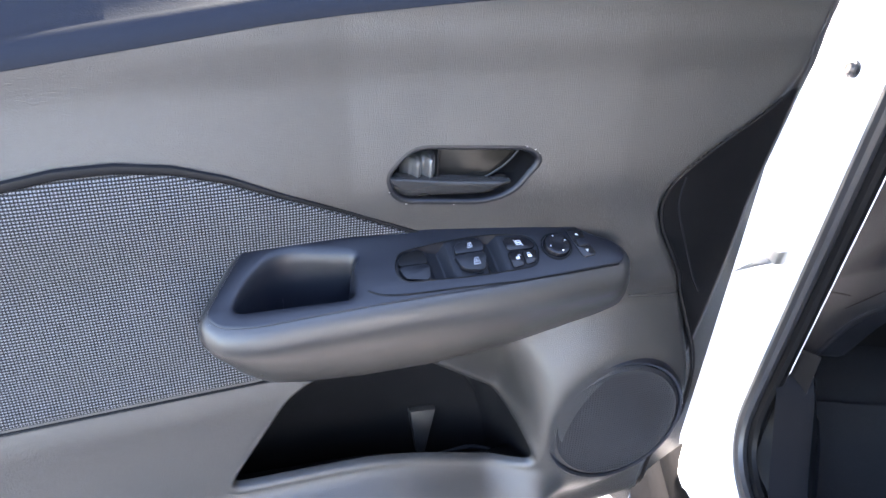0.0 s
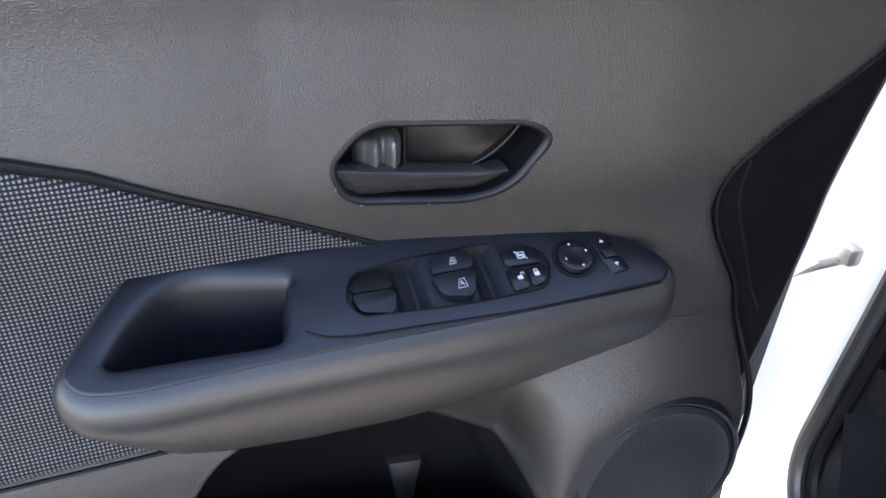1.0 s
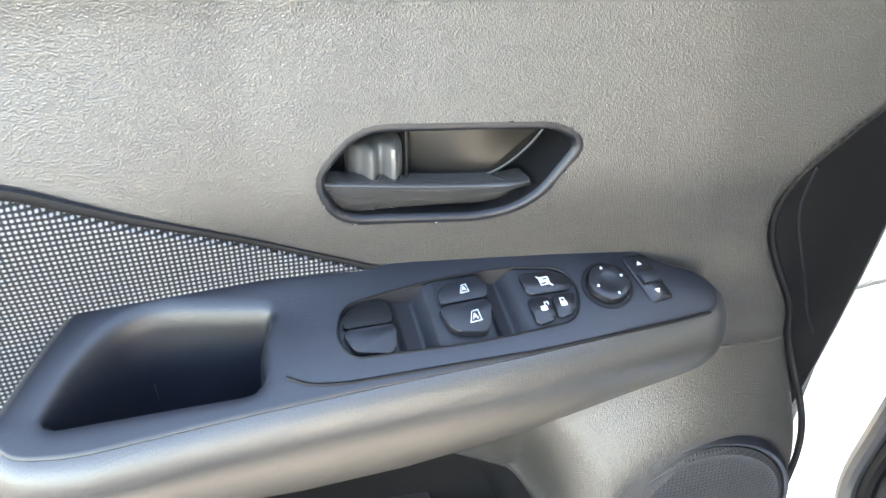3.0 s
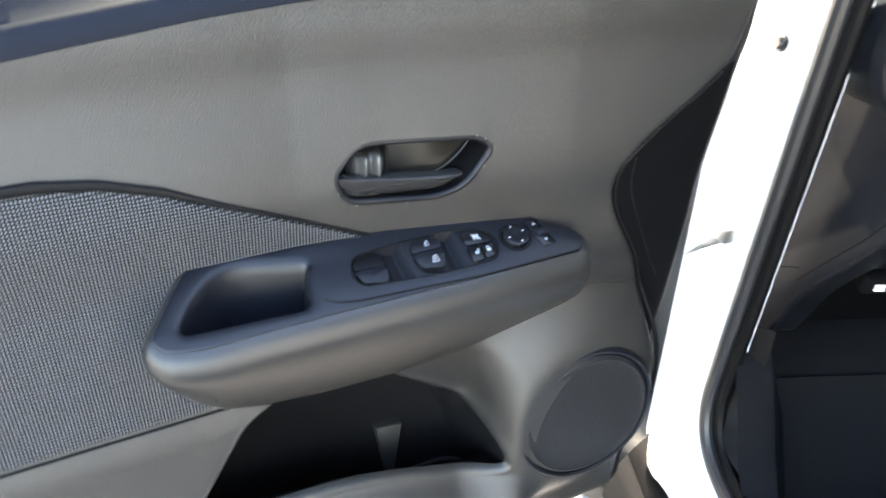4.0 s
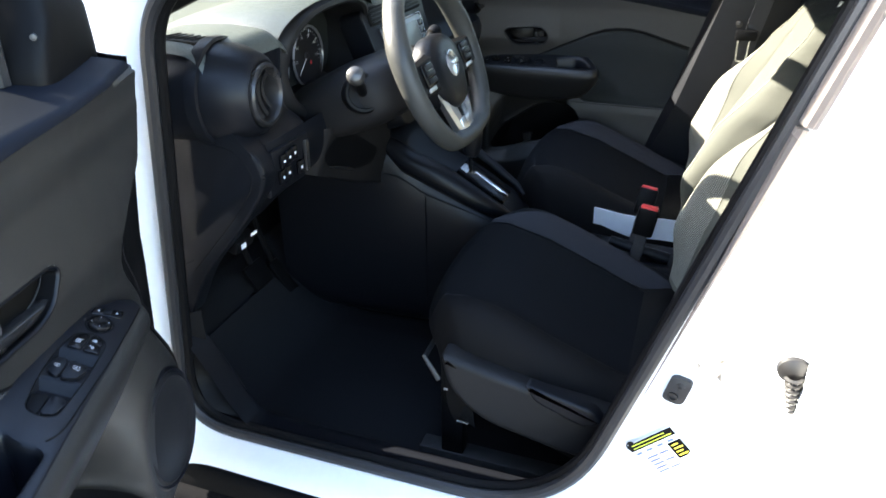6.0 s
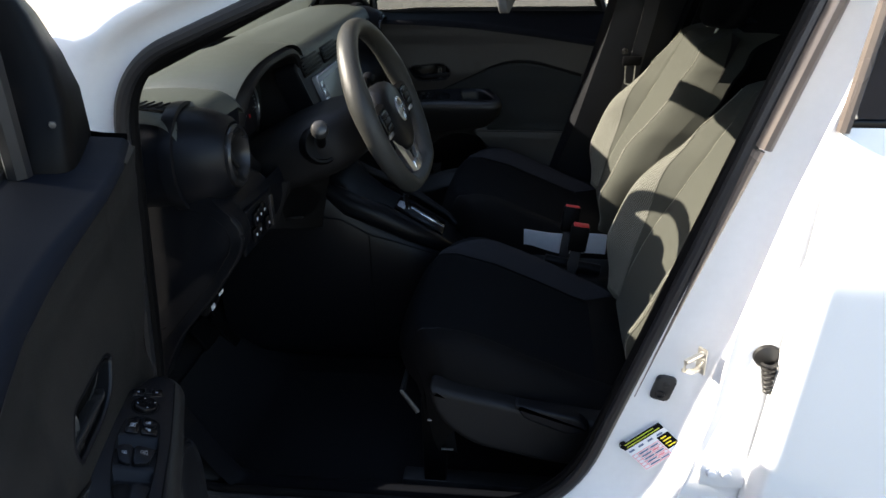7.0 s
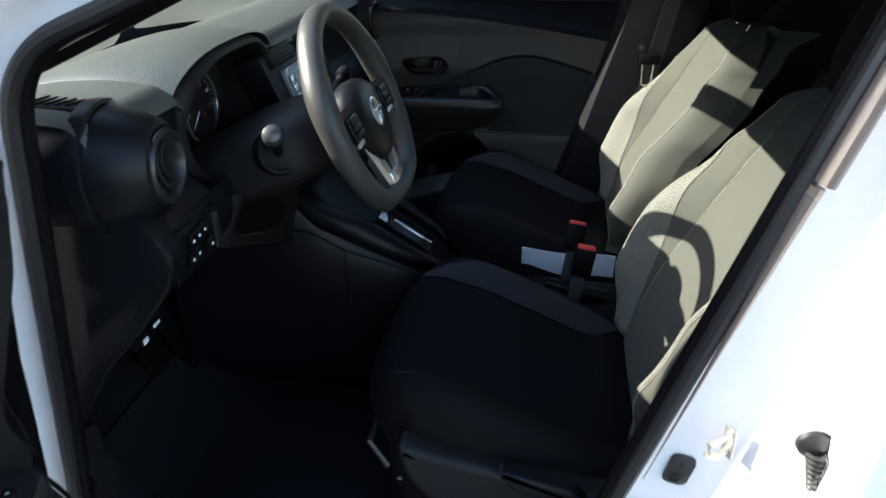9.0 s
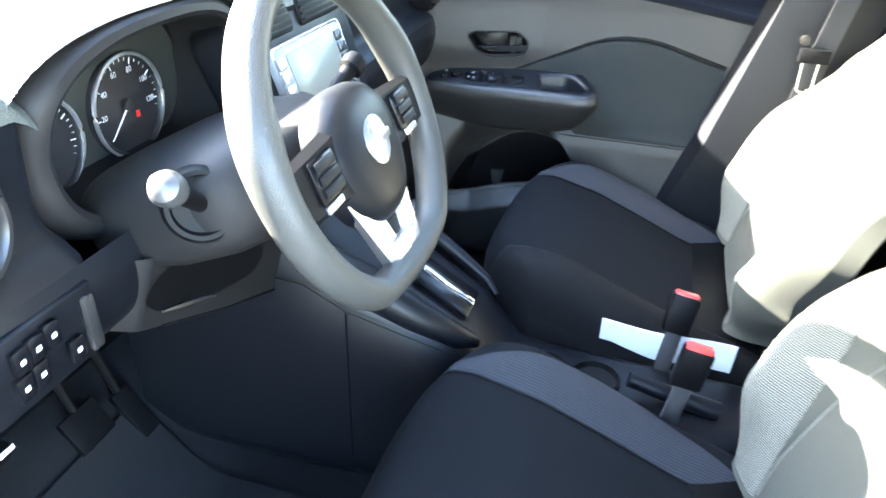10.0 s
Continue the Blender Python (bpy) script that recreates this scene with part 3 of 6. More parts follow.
def armrest():
    arm = part("armrest", arm_top(), M_ARM, DOOR, "smooth dark plastic armrest with pull cup, tinted blue for reflected sky", smooth=40)
    part("armrest_pad", arm_pad(), M_PAD, arm, "satin grey padded front of the armrest", smooth=50)
    face = [(0.640, 0.1660), (0.630, 0.1725), (0.612, 0.1760), (0.585, 0.1775), (0.50, 0.1815), (0.42, 0.1825), (0.385, 0.182)]
    lip = [(u, w, arm_z(w) - 0.0012 * smoothstep(0.178, 0.183, w)) for u, w in rounded(face, 0.012, 4, closed=False)]
    part("seam", tube(lip, 0.0011, 6), M_DARK, arm)
    part("foot_groove", tube([(u, 0.1130 + 0.6 * lean(u) * 0.4, line(ARM_UNDER, u) - 0.001) for u in steps(0.350, 0.722, 50)], 0.0016, 6), M_DARK, arm)

    # switch field: a sunk tray with three switch clusters
    bed = sheet(lambda u, w: tuple(on_arm(u, w, tray_floor(u))), steps(0.459, 0.611, 110), steps(0.126, 0.171, 30), keep=lambda u, w: inside(TRAY, u, w) > -0.0012)
    part("switch_tray", bed, M_SOFT, arm, "dark sunk switch tray with finger scoops", smooth=60)
    part("tray_edge", tube([tuple(on_arm(p[0], p[1], -0.0002)) for p in offset_outline(TRAY, 0.0008)], 0.0008, 6, closed=True), M_DARK, arm)

    def button(name, outline, h, r=0.0012, mat=M_SOFT, label=""):
        return part(name, arm_plate(outline, h - 0.006, h, r), mat, arm, label)
    button("window_button", rounded([(0.6055, 0.1455), (0.600, 0.1345), (0.577, 0.1310), (0.575, 0.1470)], 0.004, 4), -0.0015, mat=M_DARK)
    button("window_button", rounded([(0.6060, 0.1475), (0.602, 0.1605), (0.580, 0.1660), (0.575, 0.1490)], 0.004, 4), 0.0005)
    button("window_button", rounded([(0.5490, 0.1445), (0.544, 0.1325), (0.518, 0.1300), (0.516, 0.1450)], 0.005, 4), 0.0022)
    button("window_button", rounded([(0.5505, 0.1465), (0.546, 0.1620), (0.525, 0.1670), (0.517, 0.1470)], 0.005, 4), 0.0036)
    button("lock_button", rounded([(0.4945, 0.1345), (0.470, 0.1365), (0.463, 0.1480), (0.468, 0.1505), (0.494, 0.1490)], 0.004, 4), 0.0012, mat=M_GLOSS)
    button("lock_button", rounded([(0.4955, 0.1510), (0.4815, 0.1515), (0.4825, 0.1670), (0.4955, 0.1680)], 0.003, 4), 0.0012, mat=M_GLOSS)
    button("lock_button", rounded([(0.4800, 0.1518), (0.4645, 0.1525), (0.470, 0.1655), (0.4812, 0.1668)], 0.003, 4), 0.0012, mat=M_GLOSS)

    def pane(u, w, s, h):
        """The outline of a car window with an A in it, read with the hinge to the right."""
        marks = stroke([(u + s, w + s), (u - s, w + s * 0.9), (u - s * 0.9, w - s), (u + s * 0.2, w - s * 0.9)], 0.00032, h, True)
        merge(marks, stroke([(u + s * 0.35, w + s * 0.5), (u - s * 0.1, w - s * 0.5), (u - s * 0.5, w + s * 0.5)], 0.00035, h))
        return merge(marks, stroke([(u + s * 0.2, w + s * 0.15), (u - s * 0.35, w + s * 0.15)], 0.0003, h))
    part("icon", pane(0.531, 0.1560, 0.0034, 0.0037), M_MARK, arm, "white window mark with an A")
    part("icon", pane(0.531, 0.1375, 0.0025, 0.0023), M_MARK, arm, "white window mark with an A")

    def padlock(u, w, open_):
        bm = arm_plate([(u + 0.0019, w), (u - 0.0019, w), (u - 0.0019, w + 0.0028), (u + 0.0019, w + 0.0028)], 0.0012, 0.0015, 0)
        hoop = [(u + 0.0013, w), (u + 0.0013, w - 0.002), (u - 0.0011, w - 0.002), (u - 0.0011, w)]
        if open_:
            hoop = [(u - 0.0013, w), (u - 0.0013, w - 0.002), (u - 0.0034, w - 0.002), (u - 0.0034, w - 0.0004)]
        return merge(bm, stroke(hoop, 0.0005, 0.0012))
    part("icon", padlock(0.4875, 0.1575, True), M_MARK, arm, "white open padlock mark")
    part("icon", padlock(0.4745, 0.1570, False), M_MARK, arm, "white padlock mark")
    bm = stroke([(0.4830, 0.1400), (0.4775, 0.1400), (0.4775, 0.1445), (0.4830, 0.1445)], 0.0006, 0.0012, True)
    merge(bm, stroke([(0.4842, 0.1388), (0.4763, 0.1457)], 0.0006, 0.0012))
    part("icon", merge(bm, stroke([(0.4815, 0.1423), (0.4790, 0.1423)], 0.0016, 0.0012)), M_MARK, arm, "white window lock mark")

    # mirror knob
    c = on_arm(0.442, 0.1525, 0)
    nrm = Vector((0, 0.371, 0.928))
    part("knob_well", disc(c, nrm, [(0.0165, -0.001), (0.0165, 0.0008), (0.0148, 0.0010), (0.0146, -0.0005)], 36), M_DARK, arm)
    knob = part("mirror_knob", disc(c, nrm, [(0.0136, -0.001), (0.0138, 0.0030), (0.0128, 0.0052), (0.0105, 0.0058), (0.006, 0.0052), (0.0005, 0.0048)], 40), M_GLOSS, arm, "round black mirror knob")
    for k in range(4):
        a = k * math.pi / 2 + 0.2
        u, w = 0.442 + 0.0090 * math.cos(a), 0.1525 + 0.0090 * math.sin(a)
        tri = [(u + 0.0011 * math.cos(a + q), w + 0.0011 * math.sin(a + q)) for q in (0, 2.1, 4.2)]
        part("arrow_mark", arm_plate(tri, 0.0054, 0.0061, 0), M_MARK, arm)
    # mirror folding switch
    fold = part("folding_switch", arm_plate(rounded([(0.4245, 0.1365), (0.4085, 0.1375), (0.4035, 0.1690), (0.4195, 0.1700)], 0.003, 3), -0.001, 0.0012), M_GLOSS, arm, "mirror folding rocker switch")
    part("rocker", arm_plate([(0.4205, 0.1495), (0.4085, 0.1500), (0.4075, 0.1575), (0.4190, 0.1575)], 0.0010, 0.0036, 0.001), M_SOFT, arm)
    part("arrow_mark", arm_plate([(0.4150, 0.1415), (0.4132, 0.1443), (0.4168, 0.1443)], 0.0012, 0.0015, 0), M_MARK, arm)
    part("arrow_mark", arm_plate([(0.4120, 0.1645), (0.4102, 0.1617), (0.4138, 0.1617)], 0.0012, 0.0015, 0), M_MARK, arm)


armrest()


def door_handle():
    rings = [[(p[0], trim_depth(*p) + h, p[1]) for p in offset_outline(BEZEL, d)] for d, h in ((0.0042, 0.0000), (0.0022, 0.0004), (0.0008, 0.0002), (-0.0002, -0.0008), (-0.0010, -0.0030))]
    bez = part("handle_bezel", loft(rings, caps=False), M_SOFT, DOOR, "rolled edge of the trim round the inside handle", smooth=80)
    walls = [rings[-1]] + [[(p[0], w + lean(p[0]), p[1]) for p in offset_outline(BEZEL, d)] for d, w in ((-0.0016, 0.095), (-0.004, 0.082), (-0.010, 0.078))]
    cup = loft(walls, caps=False)
    cup.verts.ensure_lookup_table()
    n = len(BEZEL)
    cup.faces.new([cup.verts[3 * n + k] for k in range(n)])
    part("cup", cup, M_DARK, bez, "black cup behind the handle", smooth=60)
    # scooped back plate beside the lever, with a raised curved edge
    plate = rounded([(0.5535, 1.0665), (0.4800, 1.0635), (0.494, 1.044), (0.512, 1.029), (0.5535, 1.029)], [0.002, 0.003, 0.03, 0.02, 0.002], 6)
    bm = prism(plate, 0.084, 0.090, "y", 0.001)
    for v in bm.verts:
        v.co.y += lean(v.co.x) + 0.012 * smoothstep(0.525, 0.485, v.co.x)
    part("scoop", bm, M_SCOOP, bez, "smooth dark scoop behind the lever", smooth=60)
    edge = [(lerp(0.514, 0.4795, k ** 0.7), 0.092 + 0.012 * smoothstep(0.525, 0.485, lerp(0.514, 0.4795, k ** 0.7)) + lean(lerp(0.514, 0.4795, k ** 0.7)), lerp(1.030, 1.0640, k)) for k in steps(0, 1, 14)]
    part("scoop_edge", tube(edge, 0.0008, 6), M_SOFT, bez)
    # the lever: a broad bar, flat above and rounded below, tapering towards the hinge
    rows = []
    for u in steps(0.4865, 0.6035, 26):
        k = (u - 0.4865) / 0.117
        hi = 1.0315 + 0.0105 * k - 0.0018 * math.sin(math.pi * k)
        lo = 1.0180 + 0.0020 * k + 0.0060 * (1 - smoothstep(0.0, 0.22, k)) + 0.006 * smoothstep(0.86, 1.0, k)
        w = 0.1105 + lean(u) - 0.004 * (1 - smoothstep(0, 0.12, k))
        rows.append([(u, w - 0.016, hi + 0.001), (u, w - 0.002, hi + 0.0012), (u, w, hi - 0.0004), (u, w - 0.0004, hi - 0.0028), (u, w - 0.0030, lerp(hi, lo, 0.55)), (u, w - 0.0050, lo + 0.002), (u, w - 0.0075, lo), (u, w - 0.016, lo + 0.001)])
    part("lever", loft(rows), M_HANDLE, bez, "satin dark grey pull lever", smooth=50)
    # fluted lock tab
    rows = []
    for u in steps(0.5575, 0.5855, 24):
        k = (u - 0.5575) / 0.028
        w = 0.101 - 0.004 * math.cos(4 * math.pi * min(1.0, k * 1.15)) - 0.006 * smoothstep(0.88, 1.0, k) + lean(u)
        rows.append([(u, w - 0.004, 1.0585 - 0.002 * k), (u, w, 1.0565 - 0.002 * k), (u, w + 0.001, 1.049), (u, w, 1.040), (u, w - 0.002, 1.033), (u, 0.080, 1.031), (u, 0.080, 1.0585 - 0.002 * k)])
    part("lock_tab", loft(rows), M_TAB, bez, "ribbed satin lock tab", smooth=50)
    part("tab_wall", prism([(0.5562, 1.0670), (0.5540, 1.0670), (0.5540, 1.030), (0.5562, 1.030)], 0.086, 0.108, "y", 0.0005), M_DARK, bez)


door_handle()


def speaker():
    c, axis = Vector((0.325, 0.154, 0.70)), Vector((0.10, 1.0, 0.05)).normalized()
    ring = part("speaker_ring", disc(c, axis, [(0.096, -0.02), (0.094, 0.006), (0.090, 0.011), (0.087, 0.010), (0.085, 0.005)], 64), M_ARM, DOOR, "smooth plastic ring round the loudspeaker")
    part("speaker_grille", disc(c, axis, [(0.086, 0.0), (0.085, 0.009), (0.080, 0.0125), (0.072, 0.010), (0.045, 0.0125), (0.020, 0.0130), (0.001, 0.0132)], 64), M_GRILLE, ring, "perforated black loudspeaker grille")


def grille_material():
    """Fine punched holes as a relief with dark pits."""
    m = weave("punched_grille", (0.011, 0.011, 0.0125), (0.003, 0.003, 0.003), 0.0034, 0.0034, "XZ", rough=0.42, bump=0.5, fill=0.45)
    return m


M_GRILLE = grille_material()
speaker()


def pocket_details():
    rim = [[(p[0], trim_depth(*p) + h, p[1]) for p in offset_outline(POCKET, d)] for d, h in ((0.007, 0.0003), (0.004, 0.0007), (0.001, 0.0003), (-0.0015, -0.003), (-0.003, -0.009))]
    part("pocket_rim", loft(rim, caps=False), M_GRAIN, DOOR, "rounded rim of the door pocket", smooth=80)
    liner = [rim[-1]]
    for d, w, deep in ((-0.004, 0.088, 0.03), (-0.005, 0.070, 0.07), (-0.006, 0.056, 0.10), (-0.007, 0.050, 0.11)):
        liner.append([(p[0], min(w, q[1] - 0.002), p[1] - deep * smoothstep(0.74, 0.68, p[1])) for p, q in zip(offset_outline(POCKET, d), liner[-1])])
    bm = loft(liner, caps=False)
    bm.verts.ensure_lookup_table()
    n = len(POCKET)
    bm.faces.new([bm.verts[4 * n + k] for k in range(n)])
    # near-black liner: the shade under the armrest is put into its colour
    part("pocket_liner", bm, M_DARK, DOOR, "inside of the door pocket, coloured black for its shade", smooth=70)
    part("pocket_rib", prism([(0.558, 0.690), (0.523, 0.684), (0.5345, 0.612), (0.5465, 0.614)], 0.040, 0.060, "y", 0.003), M_GRAIN, DOOR, "wedge-shaped grey rib in the door pocket")
    part("pocket_floor", box(0.42, 0.05, 0.565, 0.77, 0.15, 0.585, 0.004), M_DARK, DOOR)
    ring = rounded([(0.560, 0.065), (0.470, 0.062), (0.440, 0.085), (0.440, 0.125), (0.560, 0.130)], 0.02, 5)
    part("bottle_ring", tube([(p[0], p[1], 0.606) for p in ring], 0.003, 8, closed=True), M_SOFT, DOOR, "rounded bottle holder edge")


pocket_details()


def door_shell():
    # painted outer door with rounded edges
    rings = []
    side = rounded([(0.015, 0.44), (0.04, 1.17), (0.06, 1.215), (1.10, 1.205), (1.15, 1.06), (1.12, 0.70), (1.04, 0.44)], [0.05, 0.04, 0.03, 0.05, 0.1, 0.2, 0.08], 6)
    for d, w in ((-0.03, 0.034), (-0.006, 0.032), (0.0, 0.024), (0.0, -0.020), (-0.004, -0.045), (-0.02, -0.058), (-0.08, -0.066), (-0.20, -0.072)):
        rings.append([(p[0], w, p[1]) for p in offset_outline(side, d)])
    part("outer_skin", loft(rings), M_PAINT, DOOR, "white painted outer skin")
    part("lower_cladding", box(0.06, -0.085, 0.42, 0.97, -0.055, 0.56, 0.01), M_DARK, DOOR, "black lower cladding")
    part("belt_seal", tube([(u, lerp(0.040, -0.004, smoothstep(0.33, 0.50, u)), lerp(line(CREASE, u) + 0.022, 1.236, smoothstep(0.33, 0.50, u))) for u in steps(0.30, 1.12, 24)], 0.008, 8), M_RUBBER, DOOR, "black belt line seal")
    # window frame and glass
    frame_line = rounded([(0.10, 1.22), (0.16, 1.33), (0.55, 1.50), (1.00, 1.54), (1.13, 1.21)], [0.01, 0.05, 0.1, 0.08, 0.01], 8, closed=False)
    part("window_frame", tube([(p[0], 0.030 - 0.04 * smoothstep(0.16, 0.5, p[0]), p[1]) for p in frame_line], 0.018, 8), M_RUBBER, DOOR, "black window frame")
    part("window_glass", prism([(0.13, 1.23), (0.18, 1.32), (0.56, 1.49), (0.99, 1.53), (1.12, 1.21)], -0.020, -0.016, "y", 0), M_SIDEGLASS, DOOR, "window glass with an added tint that dims the ledge")
    # sail panel and mirror
    rings = []
    for z, u0, u1, w0, w1 in ((1.225, 0.145, 0.330, 0.030, 0.118), (1.250, 0.148, 0.328, 0.032, 0.119), (1.30, 0.160, 0.300, 0.034, 0.120), (1.35, 0.185, 0.280, 0.036, 0.112), (1.40, 0.21, 0.27, 0.040, 0.098), (1.44, 0.235, 0.265, 0.044, 0.080)):
        rings.append([(lerp(u0, u1, 0.5 + 0.5 * a), lerp(w0, w1, 0.5 + 0.5 * b), z) for a, b in superellipse(28, 5)])
    sail = part("sail_panel", loft(rings), M_DARK, DOOR, "black triangular sail panel behind the mirror")
    part("sail_clip", disc((0.312, 0.104, 1.285), (1, 0.2, 0.1), [(0.0040, -0.004), (0.0040, 0.0015), (0.001, 0.002)], 16), M_TAB, sail)
    part("sail_post", tube([(0.335, 0.062, 1.235), (0.335, 0.066, 1.48)], 0.014, 8), M_RUBBER, DOOR, "black rubber window channel")
    rings = []
    for u, k in ((0.02, 0.3), (0.03, 0.75), (0.06, 1.0), (0.13, 1.02), (0.155, 0.95), (0.16, 0.9)):
        rings.append([(u, -0.17 + 0.115 * k * a, 1.33 + 0.075 * k * b) for a, b in superellipse(28, 3.0)])
    mirror = part("door_mirror", loft(rings), M_PAINT, DOOR, "white door mirror housing")
    part("mirror_glass", prism([(p[0], p[1]) for p in [(-0.17 + 0.095 * a, 1.33 + 0.060 * b) for a, b in superellipse(28, 3.0)]], 0.158, 0.163, "x", 0), M_CHROME, mirror)
    part("mirror_arm", box(0.075, -0.09, 1.245, 0.14, 0.0, 1.285, 0.012), M_DARK, mirror)
    # hinge-side fittings
    for z in (0.60, 0.98):
        part("door_hinge", box(-0.03, -0.02, z, 0.035, 0.03, z + 0.05, 0.006), M_JAMB, DOOR, "white painted hinge")


door_shell()


# ---- the car's body: x towards the tail, y from its left side to its right, z up ----
MID = 0.78
CAR = thing("car", (0.4, MID, 0), "white car with its front door standing open", "car")
OPENING = rounded([(-0.862, 0.418), (-0.055, 0.425), (0.29, 1.53), (-0.17, 1.525), (-0.765, 1.29)], [0.13, 0.20, 0.09, 0.12, 0.10], 14)
PROFILES = {
    "post": ((0.0, 0.035), (0.004, 0.002), (0.020, 0.0), (0.066, -0.006), (0.082, -0.024), (0.092, -0.050), (0.104, -0.058), (0.140, -0.060), (0.190, -0.062), (0.210, -0.030)),
    "nose": ((0.0, 0.035), (0.004, 0.002), (0.016, 0.0), (0.034, -0.010), (0.044, -0.026), (0.066, -0.032), (0.090, -0.036), (0.130, -0.040), (0.170, -0.045), (0.190, -0.030)),
    "sill": ((0.0, 0.035), (0.004, 0.0), (0.008, -0.020), (0.012, -0.040), (0.016, -0.060), (0.022, -0.078), (0.034, -0.092), (0.050, -0.098), (0.060, -0.098), (0.066, -0.085)),
    "roof": ((0.0, 0.035), (0.004, 0.002), (0.012, 0.0), (0.026, -0.004), (0.036, -0.018), (0.042, -0.030), (0.050, -0.040), (0.062, -0.044), (0.072, -0.040), (0.080, -0.02)),
}


def side_frame(mirror=False):
    n = len(OPENING)
    area = sum(OPENING[i][0] * OPENING[(i + 1) % n][1] - OPENING[(i + 1) % n][0] * OPENING[i][1] for i in range(n))
    rings = []
    for k in range(len(PROFILES["post"])):
        ring = []
        for i, p in enumerate(OPENING):
            a, b = OPENING[i - 1], OPENING[(i + 1) % n]
            t = Vector((b[0] - a[0], b[1] - a[1])).normalized()
            nx, nz = (t.y, -t.x) if area > 0 else (-t.y, t.x)
            low, high = smoothstep(0.35, 0.95, -nz), smoothstep(0.35, 0.8, nz)
            side = 1 - low - high
            post = "post" if nx > 0 else "nose"
            wide = 0.046 * smoothstep(0.90, 0.72, p[1]) * (k > 2) if nx > 0 else 0.0
            off = sum(w * PROFILES[q][k][0] for w, q in ((low, "sill"), (high, "roof"), (side, post))) + wide * side
            y = sum(w * PROFILES[q][k][1] for w, q in ((low, "sill"), (high, "roof"), (side, post)))
            ring.append((p[0] + nx * off, 2 * MID - y if mirror else y, p[1] + nz * off))
        rings.append(ring)
    return loft(rings, caps=False)


def seal_path(d, y, mirror=False):
    return [(p[0], 2 * MID - y if mirror else y, p[1]) for p in offset_outline(OPENING, d)]


def body_sides():
    frame_part = part("door_frame", side_frame(), M_JAMB, CAR, "glossy white painted door frame with moulded steps", smooth=60)
    part("door_seal", tube(seal_path(-0.001, -0.004), 0.0115, 10, closed=True), M_RUBBER, CAR, "black rubber door seal round the opening")
    part("inner_welt", tube(seal_path(-0.006, 0.016), 0.0115, 10, closed=True), M_DARK, CAR, "dark inner welt of the seal")
    part("door_frame", side_frame(True), M_JAMB, CAR, "white painted door frame", smooth=60)
    part("door_seal", tube(seal_path(-0.004, 0.0, True), 0.014, 8, closed=True), M_RUBBER, CAR, "black rubber door seal round the opening")
    # second strip along the rear post; its shiny brown-grey paints sun on black rubber
    post = [(0.168 + 0.300 * (z - 1.10), -0.019, z) for z in steps(1.185, 1.50, 16)]
    part("post_strip", tube(post, 0.0120, 10, flat=1.2), M_SEAL_SUN, CAR, "black rubber strip on the post, coloured grey-brown as in sun")
    lower = [(0.165 + 0.300 * (z - 1.10), -0.015, z) for z in steps(0.74, 1.180, 12)]
    part("post_strip", tube(lower, [0.0008 + 0.0082 * (k / 12) ** 1.5 for k in range(13)], 8), M_SEAL_SUN, CAR, "black rubber strip on the post, coloured grey-brown as in sun")
    # fittings of the rear post
    st = part("door_striker", tube([(0.160, -0.022, 0.842), (0.138, -0.040, 0.842), (0.124, -0.050, 0.840), (0.122, -0.052, 0.826), (0.136, -0.042, 0.816), (0.158, -0.022, 0.814)], 0.0045, 8), M_STEEL, frame_part, "bright steel door striker")
    part("striker_plate", moved(box(-0.009, -0.002, -0.024, 0.009, 0.002, 0.024, 0.002), pose(0.154, -0.026, 0.828, 0, 0, -50)), M_STEEL, frame_part)
    stop = part("bump_stop", moved(prism(rounded([(-0.016, -0.026), (0.016, -0.022), (0.016, 0.026), (-0.016, 0.022)], 0.008, 4), -0.006, 0.003, "y", 0.002), pose(0.104, -0.006, 0.757, 0, 14, -8)), M_RUBBER, frame_part, "black rubber bump stop")
    part("bump_ring", disc((0.099, -0.010, 0.745), (-0.25, -1, 0), [(0.008, 0), (0.008, 0.004), (0.005, 0.004), (0.005, 0.001)], 20), M_HANDLE, frame_part)
    part("bump_button", disc((0.108, -0.010, 0.767), (-0.25, -1, 0), [(0.006, 0), (0.006, 0.004), (0.002, 0.005)], 16), M_RUBBER, frame_part)

    def label_at(m):
        def piece(x0, z0, x1, z1, mat, h=0.0, name="label_print"):
            return part(name, moved(box(x0, -0.0004 - h, z0, x1, 0.0004 - h, z1, 0), m), mat, frame_part, smooth=0)
        base = piece(-0.046, -0.038, 0.046, 0.038, M_PAPER, name="tyre_label")
        tagged(base, "white tyre pressure label with green, pink and yellow print")
        piece(-0.046, 0.0225, 0.046, 0.0375, M_GLOSS, 0.0006)
        for k in range(2):
            piece(-0.038, 0.0258 + 0.0062 * k, 0.040 - 0.01 * k, 0.0278 + 0.0062 * k, M_GREEN, 0.0012)
        for k in range(4):
            piece(-0.042 + 0.022 * k, 0.0130, -0.030 + 0.022 * k, 0.0170, M_INK, 0.0006)
        for k in range(6):
            piece(-0.044, -0.036 + 0.0080 * k, 0.018, -0.0349 + 0.0080 * k, M_PINK, 0.0006)
            if k < 5:
                piece(-0.030, -0.0330 + 0.0080 * k, -0.008, -0.0300 + 0.0080 * k, M_INK, 0.0006)
                piece(-0.004, -0.0330 + 0.0080 * k, 0.014 - 0.004 * (k % 2), -0.0300 + 0.0080 * k, M_PINK if k % 2 else M_INK, 0.0006)
        for x in (-0.044, -0.033, -0.006, 0.017):
            piece(x, -0.036, x + 0.001, 0.005, M_PINK, 0.0006)
